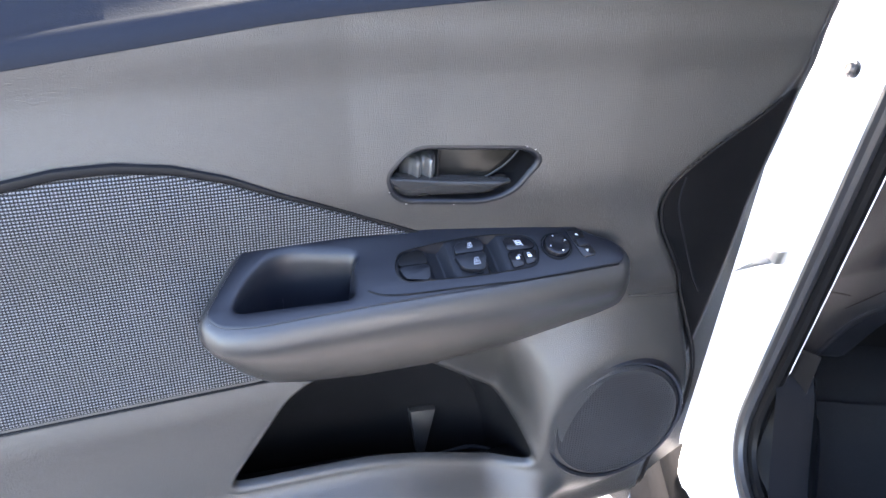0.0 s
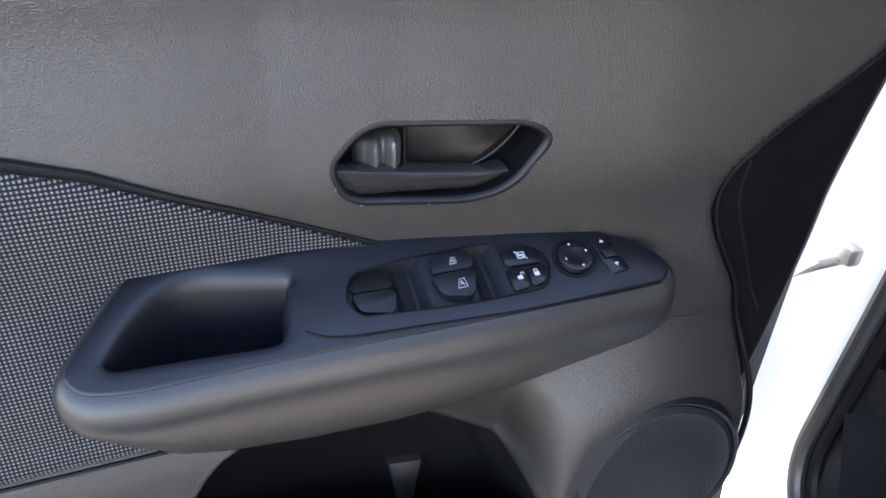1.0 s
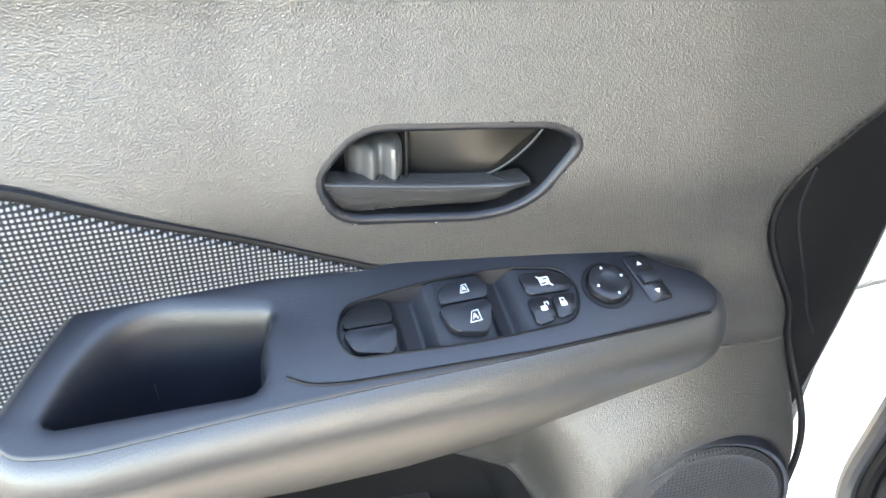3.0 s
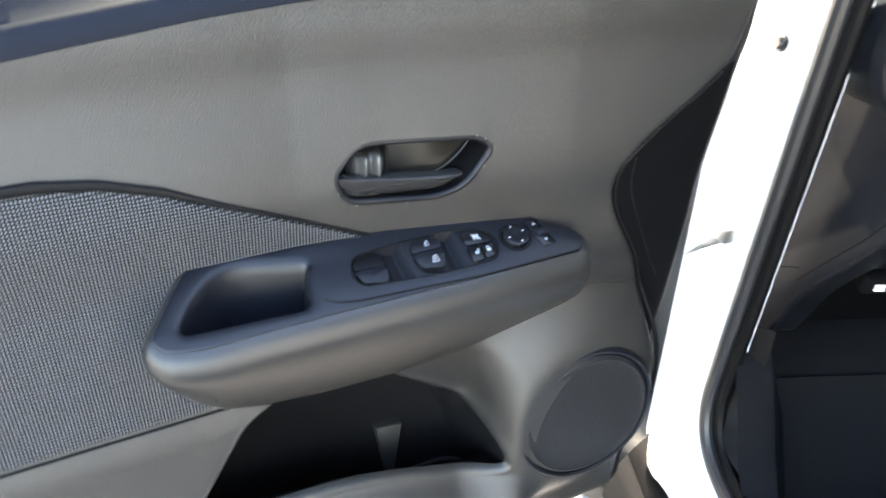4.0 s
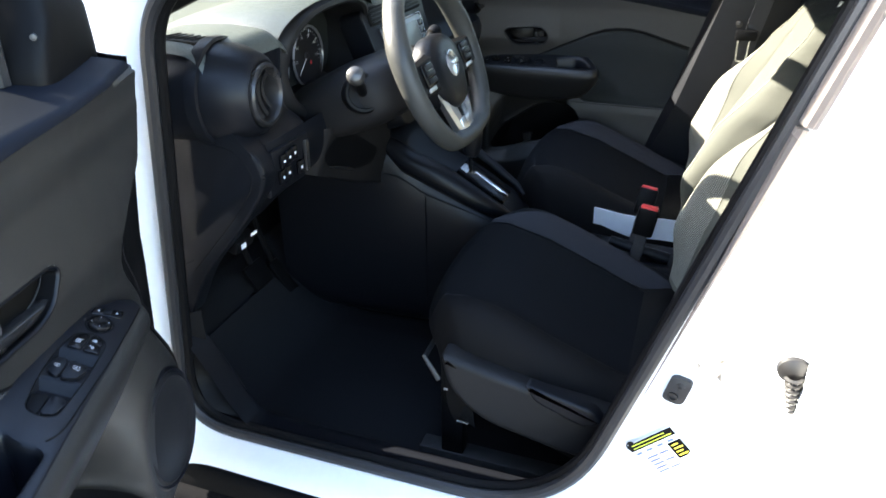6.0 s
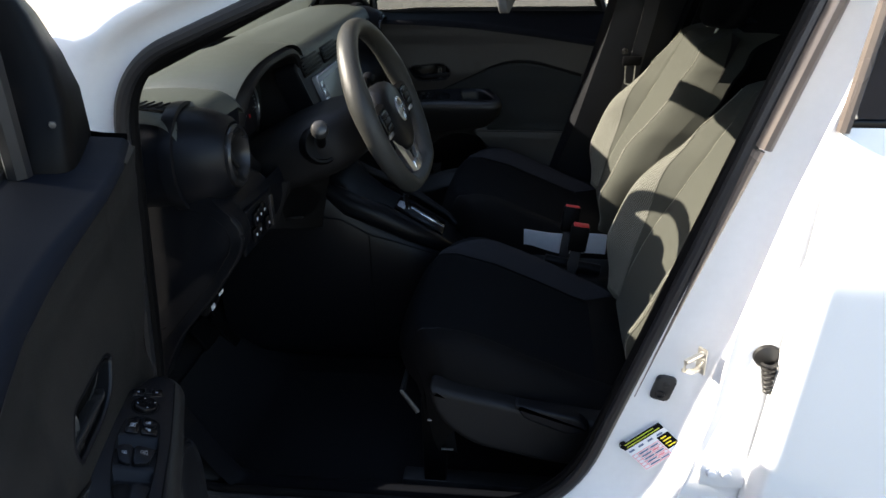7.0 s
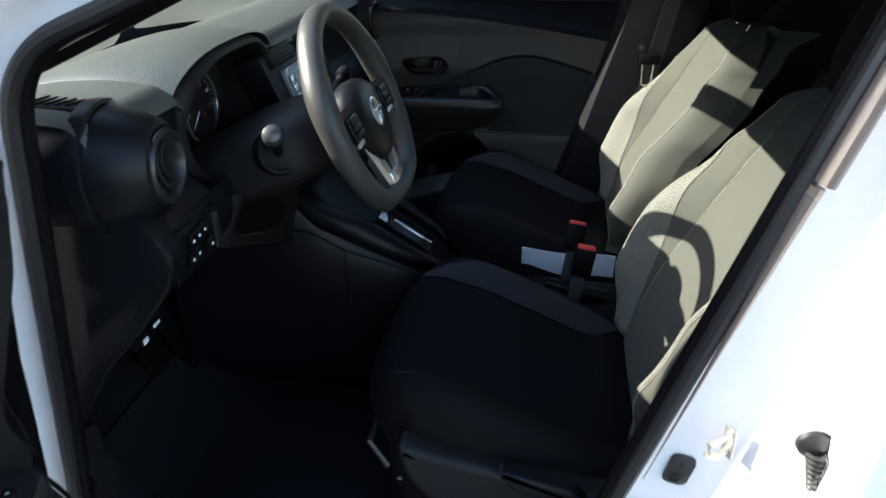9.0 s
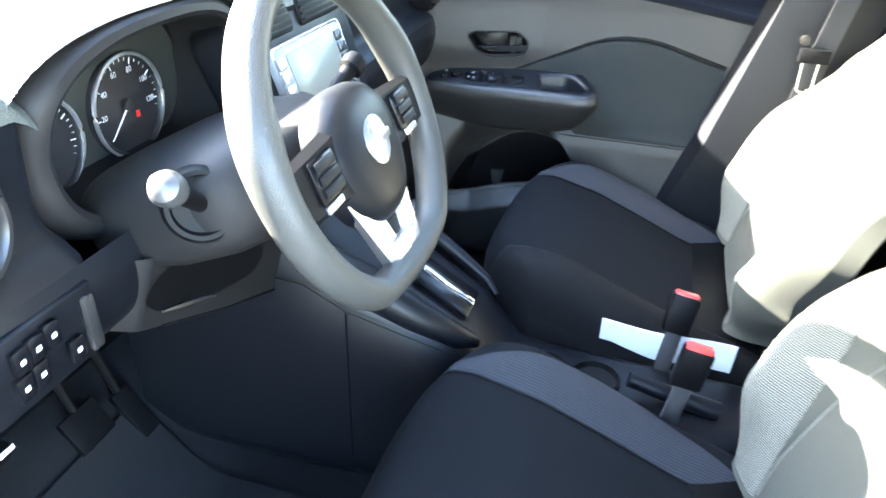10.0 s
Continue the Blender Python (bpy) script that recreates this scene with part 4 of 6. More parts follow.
        piece(0.020, -0.022, 0.046, 0.0115, M_GLOSS, 0.0006)
        for k in range(4):
            piece(0.025, -0.0175 + 0.0072 * k, 0.042 - 0.005 * (k % 2), -0.0150 + 0.0072 * k, M_YELLOW, 0.0012)
    label_at(pose(0.0975, -0.0125, 0.633, 0, -46, -4) @ Matrix.Scale(0.93, 4))
    part("label_badge", disc((0.050, -0.009, 0.628), (-0.15, -1, 0), [(0.0085, -0.002), (0.0085, 0.0008), (0.001, 0.001)], 20), M_GLOSS, frame_part)
    # maker's plate low on the post, printed with unreadable lines
    plate = part("maker_plate", moved(box(-0.045, -0.001, -0.020, 0.045, 0.001, 0.020, 0.0005), pose(0.168, -0.0645, 0.522, 0, 0, 0)), M_DARK, frame_part, "dark metal plate with rows of fine print")
    for k in range(5):
        for j in range(3):
            part("print_bar", moved(box(-0.041 + 0.028 * j, -0.0016, 0.011 - 0.0065 * k, -0.017 + 0.027 * j, -0.0008, 0.0128 - 0.0065 * k, 0), pose(0.168, -0.0645, 0.522, 0, 0, 0)), M_TAB, frame_part, smooth=0)
    # rear door's hinge and wiring boot
    hinge = part("rear_hinge", box(0.168, -0.072, 0.606, 0.262, -0.056, 0.660, 0.004), M_JAMB, CAR, "white painted hinge with two bolts")
    for x in (0.185, 0.209):
        part("hinge_bolt", disc((x, -0.072, 0.638), (0, -1, 0), [(0.011, 0), (0.011, 0.003), (0.008, 0.004), (0.007, 0.009), (0.001, 0.010)], 18), M_JAMB, hinge)
    boot = part("wiring_boot", disc((0.240, -0.058, 0.866), (0.0, -1, -0.1), [(0.021, 0), (0.020, 0.006), (0.015, 0.010), (0.008, 0.013), (0.001, 0.014)], 24), M_BOOT, CAR, "ribbed rubber wiring boot")
    bm = None
    for k in range(7):
        bm = disc((0.241 + 0.001 * k, -0.070, 0.862 - 0.0085 * k), (0.12, 0, -1), [(0.0085 - 0.0006 * k, 0), (0.0125 - 0.0009 * k, 0.002), (0.0125 - 0.0009 * k, 0.004), (0.0085 - 0.0006 * k, 0.0065)], 16, bm)
    part("boot_ribs", bm, M_BOOT, boot)
    # front post
    part("fender_bolt", disc((-0.840, -0.031, 1.090), (0.1, -1, 0.1), [(0.011, -0.003), (0.011, 0.002), (0.008, 0.003), (0.0065, 0.007), (0.001, 0.007)], 20), M_HANDLE, frame_part, "steel bolt on the white front post")
    part("check_strap", tube([(-0.872, -0.010, 0.803), (-0.866, -0.040, 0.801), (-0.856, -0.075, 0.796), (-0.846, -0.110, 0.790)], [0.0085, 0.0085, 0.0080, 0.0080], 8, flat=0.45), M_STRAP, frame_part, "flat greased steel check strap")
    part("strap_bracket", moved(box(-0.013, -0.010, -0.012, 0.013, 0.010, 0.012, 0.005), pose(-0.864, -0.034, 0.812, 0, 0, 15)), M_STEEL, frame_part, "zinc bracket of the check strap")
    post = rounded([(0.10, 0.40), (0.31, 0.37), (0.36, 1.54), (0.345, 1.54), (0.235, 1.12), (0.190, 0.90), (0.176, 0.74), (0.150, 0.60)], 0.01, 3)
    part("post_plate", prism(post, -0.058, -0.046, "y", 0.002), M_JAMB, CAR, "white painted centre post")
    # rocker
    part("rocker_step", box(-1.0, -0.100, 0.335, 0.30, 0.03, 0.395, 0.012, 3), M_CLAD, CAR, "black plastic rocker cladding")
    part("rocker_cladding", box(-1.0, -0.125, 0.20, 1.05, 0.05, 0.345, 0.02, 3), M_CLAD, CAR, "black plastic rocker cladding")
    part("rocker_cladding", box(-1.0, 2 * MID - 0.05, 0.20, 1.05, 2 * MID + 0.125, 0.395, 0.02, 3), M_CLAD, CAR, "black plastic rocker cladding")


body_sides()


def side_y(z):
    """The outer skin of the doors: a shoulder above, upright below it."""
    return line([(0.36, -0.110), (0.60, -0.122), (0.95, -0.126), (1.022, -0.127), (1.035, -0.125), (1.10, -0.102), (1.20, -0.076), (1.23, -0.070)], z)


def rear_door(mirror=False):
    s = -1 if mirror else 1
    door = thing("car_door", (0.7, MID - s * (MID + 0.06), 0), "closed white rear car door with dark glass", "car door", "car doors")

    def skin(k, z):
        x0 = line([(0.36, 0.236), (0.60, 0.238), (0.75, 0.248), (1.02, 0.262), (1.23, 0.270)], z)
        x1 = line([(0.36, 0.85), (0.60, 0.98), (0.80, 1.10), (1.23, 1.22)], z)
        q = max(0.0, (k - 0.06) / 0.94)
        turn = min(1.0, k / 0.06)
        y = lerp(-0.066, side_y(z), math.sin(turn * math.pi / 2))
        x = x0 + 0.014 * (1 - math.cos(turn * math.pi / 2)) + q * (x1 - x0 - 0.014)
        return (x, MID - s * (MID - y), z)
    part("outer_skin", sheet(skin, [0, 0.012, 0.024, 0.036, 0.048, 0.06] + steps(0.07, 1, 20), steps(0.36, 1.23, 70)), M_PAINT, door, "white painted skin with a shoulder line")
    part("inner_side", box(0.30, MID - s * (MID + 0.0) - 0.02, 0.38, 1.10, MID - s * (MID + 0.0) + 0.02, 1.21, 0.01), M_DARK, door, "dark inner trim")
    pane = rounded([(0.285, 1.235), (1.17, 1.245), (1.02, 1.50), (0.32, 1.53)], 0.02, 4)
    y = MID - s * (MID + 0.062)
    part("window_glass", prism(pane, y - 0.002, y + 0.002, "y", 0), M_TINT, door, "dark tinted window glass")
    rail = MID - s * (MID + 0.070)
    part("window_trim", box(0.270, min(rail, rail + s * 0.012), 1.222, 1.20, max(rail, rail + s * 0.012), 1.240, 0.003), M_GLOSS, door, "black trim below the glass")
    part("window_post", tube([(0.272 + 0.10 * (z - 1.225), rail, z) for z in steps(1.225, 1.54, 8)], 0.009, 8), M_SEAL_SUN, door, "shiny grey-brown window post strip")
    if not mirror:
        part("press_mark", tube([(0.262 + 0.012 * abs(k - 0.5) , -0.132, 0.985 + 0.045 * k) for k in steps(0, 1, 10)], 0.0012, 6), M_PAINT, door)
    return door


rear_door()
rear_door(True)


def exterior():
    # front wings, bonnet, cowl
    for s in (1, -1):
        def wing(x, k):
            z = lerp(0.62, 1.20, k) if x > -0.95 else lerp(0.62, line([(-1.95, 0.95), (-1.5, 1.06), (-0.95, 1.17)], x), k)
            y = line([(-1.95, 0.30), (-1.7, 0.02), (-1.4, -0.07), (-0.9, -0.10)], x) + 0.05 * smoothstep(0.7, 1.0, k)
            return (x, MID - s * (MID - y), z)
        part("front_wing", sheet(wing, steps(-1.95, -0.985, 24), steps(0, 1, 12)), M_PAINT, CAR, "white front wing")
        # pillar cover between wing and roof, seen outside the seal
        pil = rounded([(-1.12, 1.155), (-0.80, 1.29), (-0.20, 1.565), (-0.10, 1.585)], 0.05, 4, closed=False)
        part("windscreen_pillar", tube([(p[0], MID - s * (MID - 0.035 - 0.05 * smoothstep(-1.1, -0.2, p[0])), p[1] + 0.004) for p in pil], 0.040, 10), M_PAINT, CAR, "white windscreen pillar")
        inner = [(p[0] + 0.02, MID - s * (MID - 0.075 - 0.05 * smoothstep(-1.1, -0.2, p[0])), p[1] - 0.01) for p in pil]
        part("pillar_trim", tube(inner, 0.030, 10), M_DARK, CAR, "dark inner pillar trim")
    def bonnet(x, y):
        e = abs(y - MID) / 0.70
        return (x, y, line([(-2.02, 0.86), (-1.9, 0.98), (-1.5, 1.09), (-1.08, 1.165)], x) - 0.05 * e ** 4)
    part("bonnet", sheet(bonnet, steps(-2.02, -1.10, 20), steps(0.07, 1.49, 24)), M_PAINT, CAR, "white bonnet")
    part("cowl", box(-1.16, 0.08, 1.06, -1.04, 1.48, 1.135, 0.01), M_DARK, CAR, "black windscreen cowl")
    part("front_end", box(-2.04, 0.15, 0.25, -1.9, 1.41, 0.92, 0.06, 3), M_PAINT, CAR, "white front bumper")
    def windscreen(k, y):
        e = (y - MID) / 0.66
        x, z = lerp(-1.09, -0.20, k), lerp(1.135, 1.545, k) + 0.03 * math.sin(math.pi * k)
        return (x + 0.08 * e * e, y, z)
    glass = part("windscreen", sheet(windscreen, steps(0, 1, 16), steps(0.11, 1.45, 20)), M_GLASS, CAR, "clear windscreen")
    glass.visible_shadow = False
    # roof with headliner
    def roof(x, y):
        e = abs(y - MID) / 0.72
        return (x, y, line([(-0.22, 1.553), (0.3, 1.60), (1.2, 1.60), (2.0, 1.54)], x) - 0.05 * e ** 3)
    part("roof", sheet(roof, steps(-0.22, 2.0, 20), steps(0.06, 1.50, 20), thick=(0, 0, -0.012)), M_PAINT, CAR, "white roof")
    def liner(x, y):
        p = roof(x, y)
        return (p[0], p[1], p[2] - 0.03 - 0.012 * smoothstep(-0.1, -0.22, x))
    part("headliner", sheet(liner, steps(-0.20, 1.95, 16), steps(0.075, 1.485, 16), thick=(0, 0, -0.008)), M_LINER, CAR, "light grey headliner")
    part("header_trim", box(-0.275, 0.12, 1.452, -0.18, 1.44, 1.515, 0.015, 3), M_LINER, CAR, "headliner edge above the windscreen")
    # tail end closing the cabin
    part("tailgate", box(1.98, 0.12, 0.42, 2.12, 1.44, 1.12, 0.05, 3), M_PAINT, CAR, "white tailgate")
    part("rear_glass", prism([(1.96, 1.12), (2.06, 1.12), (1.99, 1.54), (1.95, 1.54)], 0.15, 1.41, "y", 0), M_TINT, CAR, "dark rear window")
    for s in (1, -1):
        y = MID - s * MID
        part("rear_quarter", box(1.16, min(y - s * 0.10, y + s * 0.04), 0.36, 2.02, max(y - s * 0.10, y + s * 0.04), 1.25, 0.03, 3), M_PAINT, CAR, "white rear quarter panel")
        part("rear_quarter_window", box(1.22, min(y - s * 0.03, y + s * 0.02), 1.24, 2.0, max(y - s * 0.03, y + s * 0.02), 1.55, 0.01), M_GLOSS, CAR, "black rear pillar")
        post = []
        for z in steps(0.45, 1.54, 16):
            x = 0.278 + 0.29 * (z - 1.15)
            post.append([(x + 0.10 * a, MID - s * (MID - 0.06 - 0.03 * b), z) for a, b in superellipse(16, 3)])
        part("centre_post", loft(post), M_DARK, CAR, "dark trimmed centre post")
        for x in (-1.42, 1.25):
            wheel = part("wheel", disc((x, y + s * 0.10, 0.33), (0, -s, 0), [(0.20, 0.0), (0.30, 0.0), (0.33, 0.03), (0.33, 0.17), (0.30, 0.20), (0.21, 0.205), (0.20, 0.19)], 40), M_TYRE, CAR, "road wheel with black tyre")
            part("rim", disc((x, y + s * 0.10, 0.33), (0, -s, 0), [(0.205, 0.02), (0.205, 0.19), (0.19, 0.185), (0.15, 0.15), (0.06, 0.17), (0.001, 0.172)], 30), M_ALLOY, wheel)
    part("under_body", box(-1.9, 0.08, 0.20, 2.0, 1.48, 0.27, 0.02), M_DARK, CAR, "dark floor pan")
    part("bulkhead", box(-1.16, 0.05, 0.25, -1.10, 1.51, 1.10, 0.01), M_DARK, CAR, "dark bulkhead behind the pedals")


exterior()


def cabin_floor():
    def floor(x, y):
        z = 0.285 + 0.20 * smoothstep(-0.80, -1.08, x)
        z += 0.10 * smoothstep(0.14, 0.04, y) + 0.10 * smoothstep(2 * MID - 0.14, 2 * MID - 0.04, y)
        return (x, y, z)
    part("carpet", sheet(floor, steps(-1.10, 1.95, 60), steps(0.03, 1.53, 40)), M_CARPET, CAR, "black cabin carpet")
    part("sill_trim", sheet(lambda x, k: (x, lerp(0.012, 0.115, k), 0.428 - 0.012 * k - 0.10 * smoothstep(0.55, 1.0, k) + 0.20 * smoothstep(-0.70, -0.86, x)), steps(-0.85, 0.10, 30), steps(0, 1, 10)), M_SOFT, CAR, "dark grey sill trim plate")
    part("kick_panel", sheet(lambda k, z: (lerp(-0.866, -0.822, k) + 0.10 * smoothstep(0.56, 0.41, z) ** 2, lerp(0.016, 0.060, k ** 1.3), z), steps(0, 1, 10), steps(0.40, 0.665, 14)), M_DARK, CAR, "dark grey kick panel beside the footwell", smooth=60)


cabin_floor()

# the closed passenger door is the driver's door mirrored
FAR = copy_thing(DOOR, Matrix.Translation((-1.035, 1.585, -0.075)) @ Matrix.Diagonal((1, -1, 1, 1)))
tagged(FAR, "closed white front passenger door with dark grey inner trim", "car door")
# the far insert gets a darker, duller weave that carries the shade there
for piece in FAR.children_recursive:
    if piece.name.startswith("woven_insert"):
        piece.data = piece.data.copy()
        piece.data.materials[0] = M_MESH_SHADED
mat_floor = thing("floor_mat", (-0.62, 0.40, 0.29), "black carpet floor mat in the driver's footwell", "floor mat")
part("mat", sheet(lambda x, y: (x, y, 0.294 + 0.20 * smoothstep(-0.80, -1.08, x) + 0.002 * math.sin(17 * x + 9 * y)), steps(-0.98, -0.36, 30), steps(0.16, 0.60, 20), thick=(0, 0, 0.008)), M_MAT, mat_floor)


# ---- dashboard ----
M_COLUMN = material("column_plastic", (0.0110, 0.0104, 0.0106), 0.5, vary=0.1, grain=200, bump=0.15, bump_size=1100, spec=0.16)
# olive grey instead of black: sun on the instruments, put into the colour
M_CLUSTER = material("sunlit_cluster_plate", (0.030, 0.031, 0.027), 0.45, vary=0.08, grain=200, spec=0.3)
DASH = thing("dashboard", (-0.85, MID, 0.86), "dark grey grained plastic dashboard", "dashboard")
DASH_TOP = [(-1.10, 1.085), (-1.06, 1.135), (-0.98, 1.175), (-0.88, 1.198), (-0.78, 1.202), (-0.715, 1.196), (-0.695, 1.184), (-0.685, 1.165)]
DASH_FACE = [(-0.685, 1.165), (-0.690, 1.12), (-0.694, 1.07), (-0.688, 1.048), (-0.665, 1.036), (-0.650, 1.022)]
DASH_LOW = [(-0.650, 1.022), (-0.642, 0.995), (-0.648, 0.955), (-0.664, 0.915), (-0.705, 0.885), (-0.80, 0.870), (-1.05, 0.87)]


def dash_band(section, name, mat, label, y0=0.05, y1=1.51, n=48, cut=False, roll=False):
    rows = []
    for y in steps(y0, y1, n):
        e = max(0, (abs(y - MID) - 0.60) / 0.13)
        bay = smoothstep(0.240, 0.285, y) * smoothstep(0.690, 0.650, y) if cut else 0.0
        back = 0.07 * smoothstep(y1 - 0.05, y1, y) ** 2 if roll else 0.0
        rows.append([(min(x, lerp(0, -0.80, bay)) - 0.03 * e * e - back, y, z - 0.012 * e * e - 0.025 * bay * smoothstep(-1.0, -0.85, x)) for x, z in section])
    bm = loft(rows, closed=False, caps=False)
    return part(name, bm, mat, DASH, label, smooth=50)


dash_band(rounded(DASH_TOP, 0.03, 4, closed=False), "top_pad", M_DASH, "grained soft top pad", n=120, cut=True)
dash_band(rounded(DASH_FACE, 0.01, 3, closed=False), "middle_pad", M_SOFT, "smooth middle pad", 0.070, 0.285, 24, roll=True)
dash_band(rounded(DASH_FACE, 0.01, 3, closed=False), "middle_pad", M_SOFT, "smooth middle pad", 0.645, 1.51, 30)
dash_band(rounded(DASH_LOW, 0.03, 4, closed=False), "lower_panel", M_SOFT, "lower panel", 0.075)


def end_cap():
    # side of the dashboard by the front post, down to the kick panel
    out = rounded([(-1.00, 1.10), (-0.86, 1.185), (-0.70, 1.172), (-0.690, 1.055), (-0.633, 1.000), (-0.640, 0.950), (-0.690, 0.880), (-0.800, 0.752), (-0.855, 0.640), (-1.02, 0.640)], [0.01, 0.01, 0.02, 0.03, 0.025, 0.03, 0.04, 0.04, 0.01, 0.01], 5)
    cap = part("end_cap", prism(out, 0.062, 0.110, "y", 0.007, 3), M_SOFT, DASH, "flat side end cap of the dashboard")
    rim = rounded([(-0.722, 1.042), (-0.690, 1.040), (-0.638, 0.998), (-0.644, 0.950), (-0.694, 0.880), (-0.804, 0.754), (-0.858, 0.645)], [0.01, 0.02, 0.025, 0.03, 0.04, 0.05, 0.01], 6, closed=False)
    part("edge_rib", tube([(p[0] + 0.002, 0.068, p[1]) for p in rim], 0.0062, 8), M_SOFT, cap, "rolled edge of the end cap")
    inner = [(-0.725, 1.026), (-0.695, 1.024), (-0.656, 0.990), (-0.660, 0.952), (-0.706, 0.888), (-0.818, 0.758)]
    part("groove", tube([(p[0], 0.0618, p[1]) for p in rounded(inner, 0.025, 6, closed=False)], 0.0012, 6), M_DARK, cap)
    part("joint", tube([(x, 0.0616, 1.166) for x in steps(-0.85, -0.72, 6)], 0.0016, 6), M_DARK, cap)
    part("joint", tube([(x, 0.0616, 0.735 + 0.55 * (x + 0.90)) for x in steps(-0.90, -0.818, 6)], 0.0013, 6), M_DARK, cap)


end_cap()


def vent_pod(y, s):
    pod_axis = Vector((1, 0.08 * s, 0.02)).normalized()
    c = Vector((-0.655, y, 1.108))
    pod = part("vent_pod", disc(c, pod_axis, [(0.092, -0.17), (0.092, -0.09), (0.084, -0.04), (0.070, -0.006), (0.060, 0.003), (0.054, 0.0)], 48), M_SOFT, DASH, "barrel-shaped air vent pod")
    part("vent_ring", disc(c, pod_axis, [(0.056, -0.004), (0.056, 0.008), (0.053, 0.012), (0.048, 0.012), (0.044, 0.005), (0.043, -0.03)], 48), M_HANDLE, pod, "satin ring of the round vent")
    part("pod_collar", disc(c, pod_axis, [(0.093, -0.098), (0.0975, -0.096), (0.0985, -0.085), (0.0975, -0.074), (0.092, -0.072)], 48), M_SOFT, pod, "raised collar round the pod")
    part("vent_back", disc(c, pod_axis, [(0.044, -0.030), (0.001, -0.030)], 32), M_DARK, pod)
    side = pod_axis.cross(Vector((0, 0, 1))).normalized()
    up = side.cross(pod_axis)
    for k in range(-2, 3):
        o = 0.0155 * k
        h = math.sqrt(max(0.0, 0.0435 ** 2 - o * o)) * 0.99
        path = [c + pod_axis * (-0.006 - 0.008 * (1 - (q * q))) + side * (o + 0.010 * (1 - q * q)) + up * (h * q) for q in steps(-1, 1, 12)]
        part("vent_blade", tube(path, 0.0022, 6, flat=2.2), M_HANDLE, pod)


vent_pod(0.128, 1)
vent_pod(2 * MID - 0.128, -1)


def defroster():
    slot = rounded([(-0.845, 0.100), (-0.745, 0.092), (-0.735, 0.118), (-0.780, 0.150), (-0.840, 0.155)], 0.015, 5)
    base = part("side_defroster", prism(slot, 1.192, 1.1985, "z", 0.002), M_DARK, DASH, "slatted side window defroster")
    for k in range(6):
        x = -0.835 + 0.016 * k
        part("slat", tube([(x, 0.103, 1.1995), (x + 0.010, 0.146 - 0.003 * k, 1.1995)], 0.0024, 6), M_SOFT, base)


defroster()


def binnacle():
    cy, cz = 0.462, 1.106
    shape = superellipse(56, 2.7)

    def ring(x, hw, up, dn, dy=0.0):
        return [(x - 0.035 * (b if b < 0 else 0.0) * 0.0 + (0.028 * b if b > 0 else -0.010 * b), cy + dy + hw * a, cz + (up if b > 0 else dn) * b) for a, b in shape]
    rings = [ring(-0.86, 0.150, 0.085, 0.085), ring(-0.80, 0.178, 0.105, 0.10), ring(-0.752, 0.214, 0.118, 0.132), ring(-0.722, 0.206, 0.120, 0.130), ring(-0.708, 0.197, 0.118, 0.124), ring(-0.700, 0.190, 0.114, 0.119), ring(-0.697, 0.180, 0.106, 0.112), ring(-0.702, 0.172, 0.100, 0.104), ring(-0.74, 0.168, 0.098, 0.100), ring(-0.795, 0.164, 0.095, 0.097)]
    hood = part("instrument_hood", loft(rings, caps=False), M_COLUMN, DASH, "hooded cowl over the instruments")
    part("instrument_panel", prism([(cy + 0.168 * a, cz + 0.092 * b) for a, b in shape], -0.815, -0.790, "x", 0), M_CLUSTER, hood, "black instrument panel lifted to a sunlit olive grey")
    # the pad runs on over the instruments to the hood's lip
    lip = [p for p in ring(-0.708, 0.236, 0.121, 0.122) if p[2] >= cz + 0.050]
    lip.sort(key=lambda p: p[1])
    rows = []
    for k in steps(0, 1, 14):
        rows.append([(lerp(p[0], -1.06, k), cy + (p[1] - cy) * (1 + 0.12 * k), lerp(p[2], 1.140, k) + 0.036 * math.sin(math.pi * k) ** 0.8 * smoothstep(cz, cz + 0.08, p[2])) for p in lip])
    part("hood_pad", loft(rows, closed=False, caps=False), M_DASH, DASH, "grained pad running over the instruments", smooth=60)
    shelf = sheet(lambda k, y: (lerp(-0.79, -0.71, k), y, cz - 0.075 - 0.012 * k), steps(0, 1, 4), steps(cy - 0.14, cy + 0.14, 10))
    part("instrument_shelf", shelf, M_SOFT, hood)
    for gy, gz, r, numbers in ((0.358, 1.080, 0.058, ()), (0.507, 1.085, 0.066, ("0", "20", "40", "60", "80", "100", "120", "140"))):
        c = Vector((-0.786, gy, gz))
        gauge = part("gauge", disc(c, (1, 0, 0.1), [(r, -0.006), (r, 0.006), (r - 0.002, 0.008), (r - 0.004, 0.006), (r - 0.005, 0.001), (0.001, 0.001)], 48), M_DIAL, DASH, "round black gauge with white marks")
        part("gauge_ring", tube([c + Vector((0.008, r * math.cos(a), r * math.sin(a))) for a in steps(0, 2 * math.pi, 48)[:-1]], 0.0027, 8, closed=True), M_SILVER, gauge, "thin bright ring")
        for k in range(29):
            a = radians(225 - 270 * k / 28)
            big = k % 4 == 0
            r0 = r - (0.014 if big else 0.010)
            part("tick", tube([c + Vector((0.003, r0 * math.cos(a), r0 * math.sin(a))), c + Vector((0.003, (r - 0.006) * math.cos(a), (r - 0.006) * math.sin(a)))], 0.0008 if big else 0.0005, 5), M_ICON, gauge, smooth=0)
        for k, word in enumerate(numbers):
            a = radians(225 - 270 * k / 7)
            text = bpy.data.curves.new("number", "FONT")
            text.body, text.size, text.align_x, text.align_y = word, 0.0105, "CENTER", "CENTER"
            ob = new("number", text)
